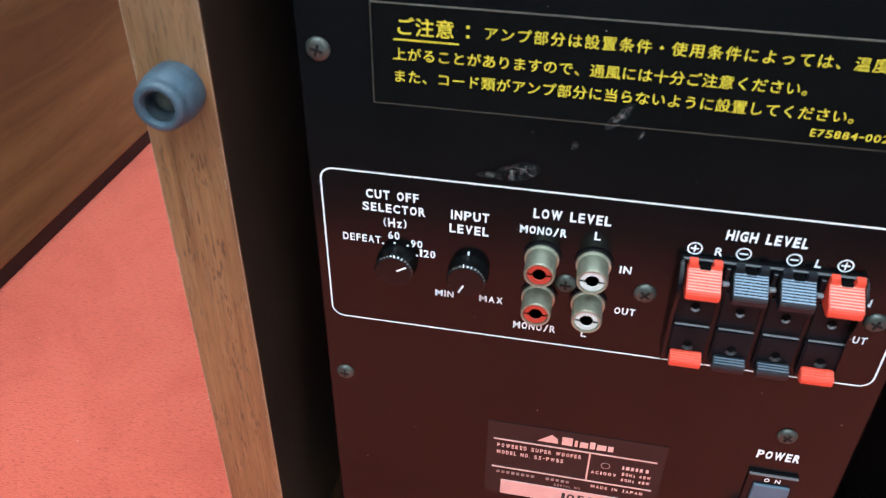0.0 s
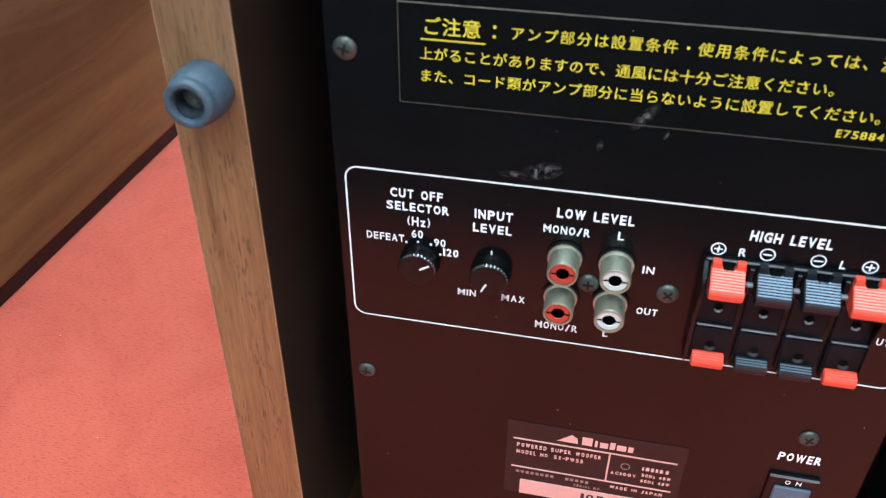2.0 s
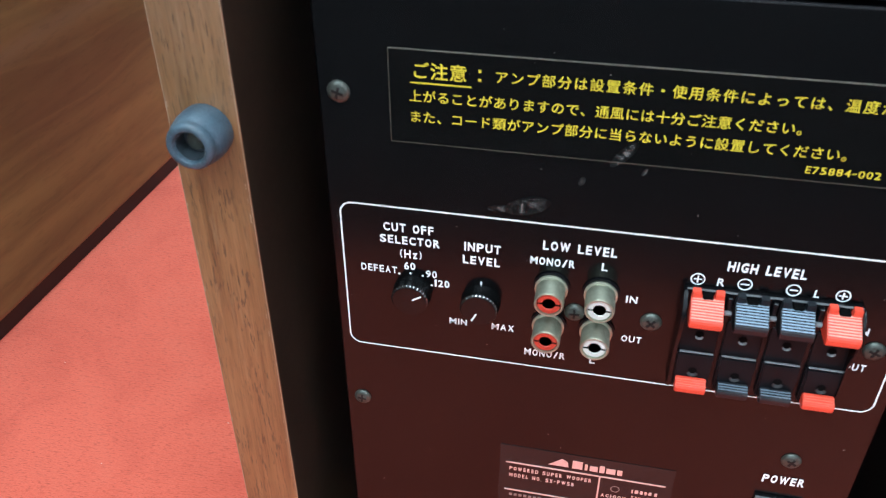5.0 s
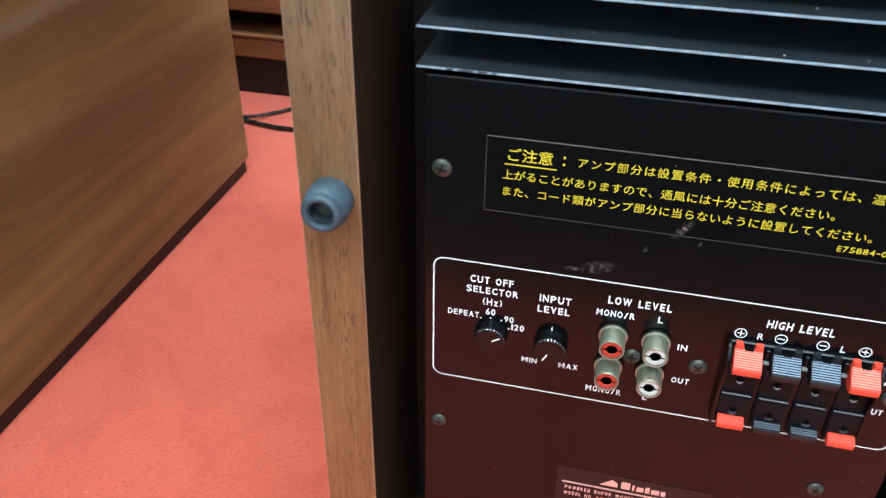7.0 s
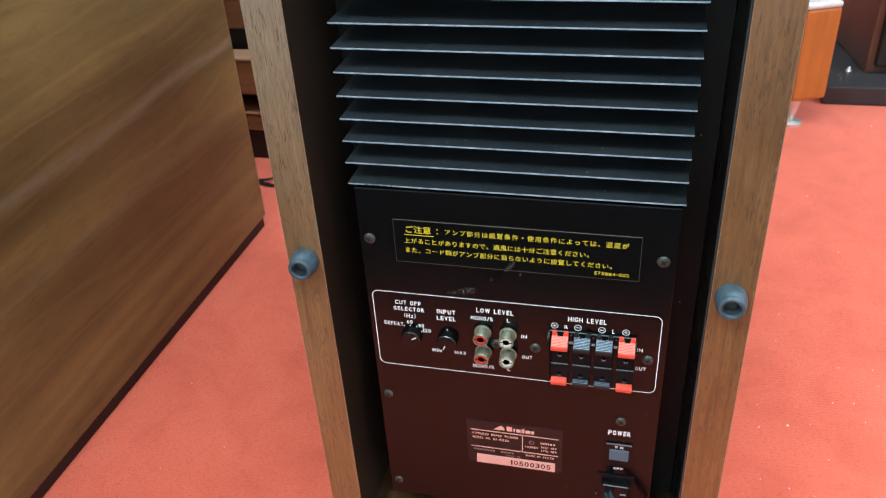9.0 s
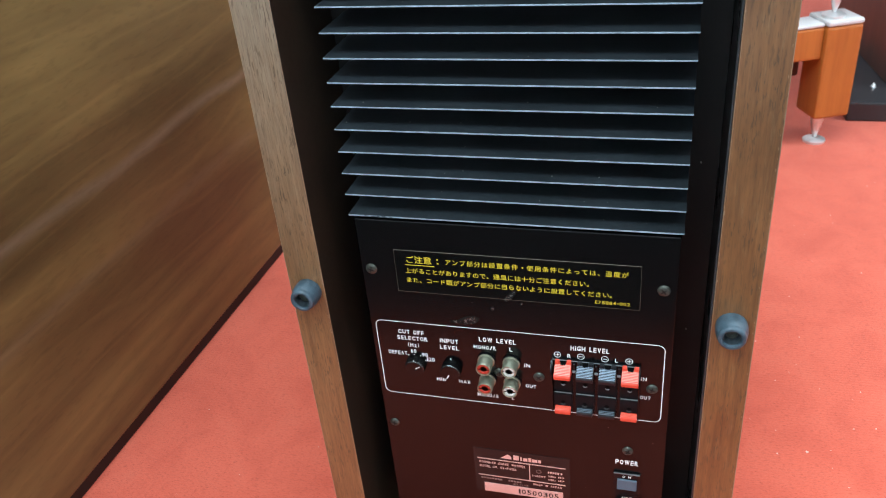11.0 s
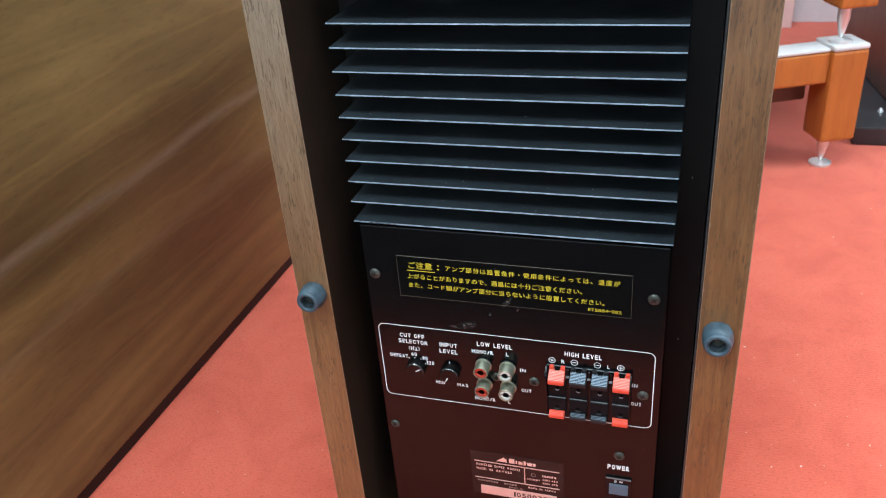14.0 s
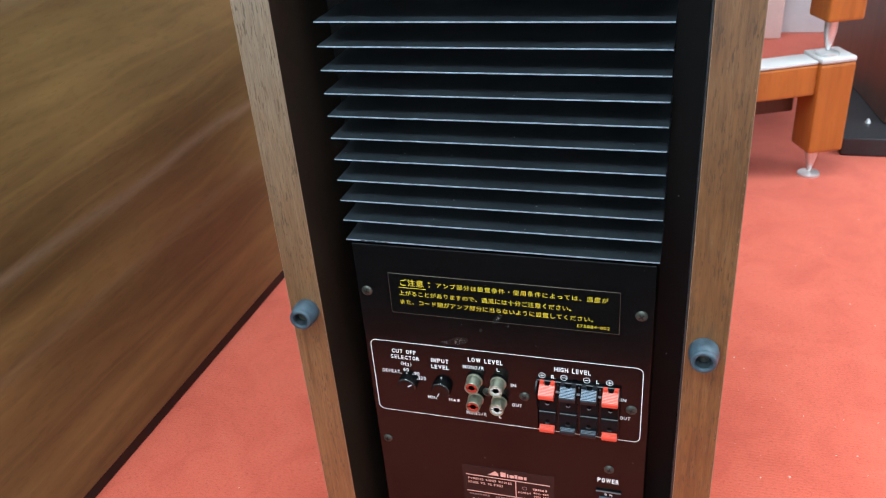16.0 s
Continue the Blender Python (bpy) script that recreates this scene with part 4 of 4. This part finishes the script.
# a tied bundle: loops of several strands lying side by side, tipped up off the carpet
LOOPS = [((0.1900, 0.0270, 0.0185), (0.005, 0.020, 0.017), (0.0062, -0.005, 0.004), (0.92, -0.2, 0.1), 1),
         ((0.2085, 0.0250, 0.0170), (0.014, 0.016, 0.012), (0.0055, -0.007, 0.004), (0.75, -0.5, 0.25), 2),
         ((0.1995, 0.0230, 0.0130), (0.004, 0.012, 0.008), (0.0050, -0.003, 0.002), (0.95, 0.1, 0.0), 1),
         ((0.1850, 0.0170, 0.0110), (0.006, 0.014, 0.007), (0.0060, -0.003, 0.003), (0.9, 0.3, 0.1), 1),
         ((0.1775, 0.0110, 0.0135), (-0.004, 0.014, 0.009), (0.0050, -0.002, 0.002), (0.9, 0.3, 0.1), 1)]
for centre, u, v, w, n in LOOPS:
    c, u, v, w = Vector(centre), Vector(u), Vector(v), Vector(w).normalized()
    for turn in range(n):
        grow = 1.0 - 0.13 * turn
        for s in (-1, 1):
            pts = [c + u * (grow * math.cos(2 * math.pi * a / 36)) + v * (grow * math.sin(2 * math.pi * a / 36)) + w * (0.0056 * (turn - (n - 1) / 2) + s * 0.0013) for a in range(37)]
            part("cord_loop", tube(pts, 0.0022, 10), CORD, cord, "", True)

# ---- the big walnut cabinet alongside ----


def big_cabinet():
    thing = tagged(empty("large_speaker_cabinet", -0.62, 0.1, 0), "large walnut-veneered speaker cabinet, the gap below filled black for its shadow", "speaker")
    W, D, H0, H1 = 0.52, 0.90, 0.013, 0.92
    m = Matrix.Translation((-0.3610, 0.397, 0)) @ Matrix.Rotation(radians(-1.2), 4, "Z")
    def put(bm):
        bmesh.ops.transform(bm, matrix=m, verts=bm.verts)
        return bm
    part("side_panel", put(box(-0.022, 0, -D, 0, H0, H1, 0.003, 2)), BIG_WALNUT, thing, "walnut side panel with wavy horizontal grain and painted sheen bands")
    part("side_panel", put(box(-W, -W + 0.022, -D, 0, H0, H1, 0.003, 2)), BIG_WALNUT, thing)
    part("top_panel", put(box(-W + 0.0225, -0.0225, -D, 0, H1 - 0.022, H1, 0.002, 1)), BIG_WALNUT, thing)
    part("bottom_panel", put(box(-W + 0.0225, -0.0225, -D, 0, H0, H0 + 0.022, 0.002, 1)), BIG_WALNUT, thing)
    part("back_panel", put(box(-W + 0.0225, -0.0225, -D + 0.01, -D + 0.028, H0 + 0.0225, H1 - 0.0225)), DARK_WOOD, thing)
    part("front_panel", put(box(-W + 0.0225, -0.0225, -0.028, -0.01, H0 + 0.0225, H1 - 0.0225)), INNER_BLACK, thing)
    # black block fills the gap as the cabinet's shadow
    part("shade_fill", put(box(-W + 0.004, -0.003, -D + 0.004, -0.004, 0.0, H0)), INNER_BLACK, thing, "black block standing in for the shadow under the cabinet")


big_cabinet()

# ---- wooden shelf rack far behind it ----
shelf = tagged(empty("shelf_rack", -0.52, 0.75, 0), "low reddish wooden shelf rack standing on the carpet", "shelf")
for y, z0, z1, strip in ((0.557, 0.043, 0.070, SHELF_WOOD), (0.557, 0.094, 0.144, PALE_WOOD), (0.586, 0.172, 0.215, SHELF_WOOD)):
    part("shelf_board", box(-0.88, -0.30, y, 0.95, z0, z1 - 0.004, 0.002, 1), SHELF_WOOD, shelf, "reddish wooden shelf board")
    part("edge_strip", box(-0.88, -0.30, y - 0.001, y + 0.034, z1 - 0.0038, z1, 0.001, 1), strip, shelf, "strip along the board's top edge, paler on the middle board")
# black block put in for the shadow below the lowest board
part("shade_fill", box(-0.875, -0.305, 0.562, 0.90, 0.0, 0.0425), INNER_BLACK, shelf, "black block for the dark space under the shelf")
part("recess_back", box(-0.875, -0.305, 0.600, 0.615, 0.0705, 0.1715), INNER_BLACK, shelf)
for x in (-0.86, -0.32):
    part("shelf_side", box(x - 0.015, x + 0.015, 0.62, 0.95, 0.1445, 0.1715, 0.002, 1), DARK_WOOD, shelf)
part("shelf_back", box(-0.875, -0.305, 0.951, 0.965, 0.0, 0.206), INNER_BLACK, shelf)
loose = tagged(empty("loose_cable", -0.40, 0.50, 0), "thin dark cable lying loosely on the carpet", "cable")
part("cable_run", tube(glide([(-0.55, 0.515, 0.003), (-0.46, 0.498, 0.003), (-0.415, 0.490, 0.003), (-0.388, 0.484, 0.003), (-0.345, 0.482, 0.003), (-0.22, 0.50, 0.003)]), 0.0022, 8), CORD, loose, "", True)
part("cable_run", tube(glide([(-0.43, 0.487, 0.006), (-0.405, 0.494, 0.005), (-0.385, 0.514, 0.003), (-0.355, 0.534, 0.003), (-0.25, 0.54, 0.003)]), 0.0018, 8), CORD, loose, "", True)

# ---- orange wooden equipment rack on spikes ----


def equipment_rack():
    thing = tagged(empty("equipment_rack", 0.2, 0.8, 0), "orange cherry-wood equipment rack on steel spikes and discs", "rack")
    m = Matrix.Translation((0.266, 0.762, 0)) @ Matrix.Rotation(radians(24), 4, "Z")
    def put(bm):
        bmesh.ops.transform(bm, matrix=m, verts=bm.verts)
        return bm
    for px in (0.0, -0.35):
        for py in (0.0, 0.36):
            for z0, z1 in ((0.040, 0.163), (0.216, 0.340)):
                part("post_cap", put(box(px - 0.024, px + 0.024, py - 0.024, py + 0.024, z1, z1 + 0.007, 0.003, 2)), WHITE_GLOSS, thing, "glossy pale cap on the post")
                part("post", put(box(px - 0.024, px + 0.024, py - 0.024, py + 0.024, z0, z1, 0.004, 2)), ORANGE_WOOD, thing, "orange wooden post block")
            for z0 in (0.0, 0.170):
                spike = part("spike", put(lathe([(0.004, 0.001), (0.012, 0.004), (0.030, 0.008), (0.044, 0.008)], 20, at=(px - 0.007, py - 0.004, z0), axis="z")), STEEL, thing, "polished steel spike", True)
                part("spike_disc", put(lathe([(0.0, 0.0145), (0.003, 0.0145), (0.0055, 0.009), (0.006, 0.0)], 24, at=(px - 0.007, py - 0.004, z0), axis="z")), STEEL, spike, "round steel floor disc", True)
    # board added for the dark band below the front rail
    part("lower_board", put(box(-0.324, -0.028, 0.022, 0.335, 0.086, 0.120, 0.003, 2)), DARK_WOOD, thing, "dark brown board added below the rail")
    # out-of-view board, added to block lamp light above the rack
    part("unseen_upper_shelf", put(box(-0.385, 0.035, -0.035, 0.395, 0.347, 0.372, 0.003, 2)), ORANGE_WOOD, thing, "unseen upper shelf added to shade the rack below")
    for z in (0.163, 0.340):
        for py in (0.0, 0.36):
            part("rail_cap", put(box(-0.325, -0.025, py - 0.018, py + 0.018, z - 0.0005, z + 0.004, 0.002, 2)), WHITE_GLOSS, thing, "pale cap along the rail")
            part("rail", put(box(-0.326, -0.024, py - 0.018, py + 0.018, z - 0.042, z - 0.001, 0.003, 2)), ORANGE_WOOD, thing, "orange wooden rail")


equipment_rack()

# ---- dark speaker on a black base board ----
base = tagged(part("base_board", box(0.309, 0.80, 0.824, 1.24, 0.0, 0.028, 0.003, 2), BASE_BLACK), "thick black base board lying on the carpet", "board")
spk = tagged(empty("dark_speaker", 0.53, 1.05, 0.028), "dark brown wooden speaker standing on a black base board", "speaker")
m = Matrix.Translation((0.370, 0.880, 0)) @ Matrix.Rotation(radians(8), 4, "Z")
for nm, bm, mat, lab in (("speaker_body", box(0, 0.33, 0, 0.30, 0.028, 0.60, 0.003, 2), DARK_WOOD, ""), ("speaker_grille", box(0.01, 0.32, -0.010, -0.0005, 0.04, 0.59, 0.002, 1), INNER_BLACK, "black cloth grille")):
    bmesh.ops.transform(bm, matrix=m, verts=bm.verts)
    part(nm, bm, mat, spk, lab)
part("steel_cone", lathe([(0.0, 0.0042), (0.006, 0.0012), (0.0064, 0.0)], 16, at=(0.350, 0.886, 0.028), axis="z"), STEEL, None, "", True)
tagged(bpy.data.objects["steel_cone"], "small bright steel cone standing on the base board", "spike")
tagged(part("leaning_board", box(0.10, 0.262, 1.405, 1.432, 0.0, 0.60, 0.002, 1), PINK_BOARD), "pale pink board standing against the wall", "board")

# ---- lint on the carpet ----
bm = bmesh.new()
for k in range(230):
    x, y, r = rng.uniform(-0.42, 0.75), rng.uniform(-0.25, 0.80), 0.00025 + 0.0008 * rng.random() ** 3
    if (-0.14 < x < 0.14 and y < 0.40) or (x < -0.14 and k % 4):
        continue
    box(x - r, x + r, y - r * 0.6, y + r * 0.6, 0.0004, 0.0004 + r * 0.7, bm=bm)
for k in range(40):
    x, y, r = rng.uniform(0.15, 0.30), rng.uniform(-0.02, 0.40), 0.0002 + 0.0003 * rng.random()
    box(x - r, x + r, y - r * 0.6, y + r * 0.6, 0.0004, 0.0004 + r * 0.7, bm=bm)
tagged(part("lint", bm, LINT), "pale lint specks scattered on the carpet", "lint", kind="stuff")
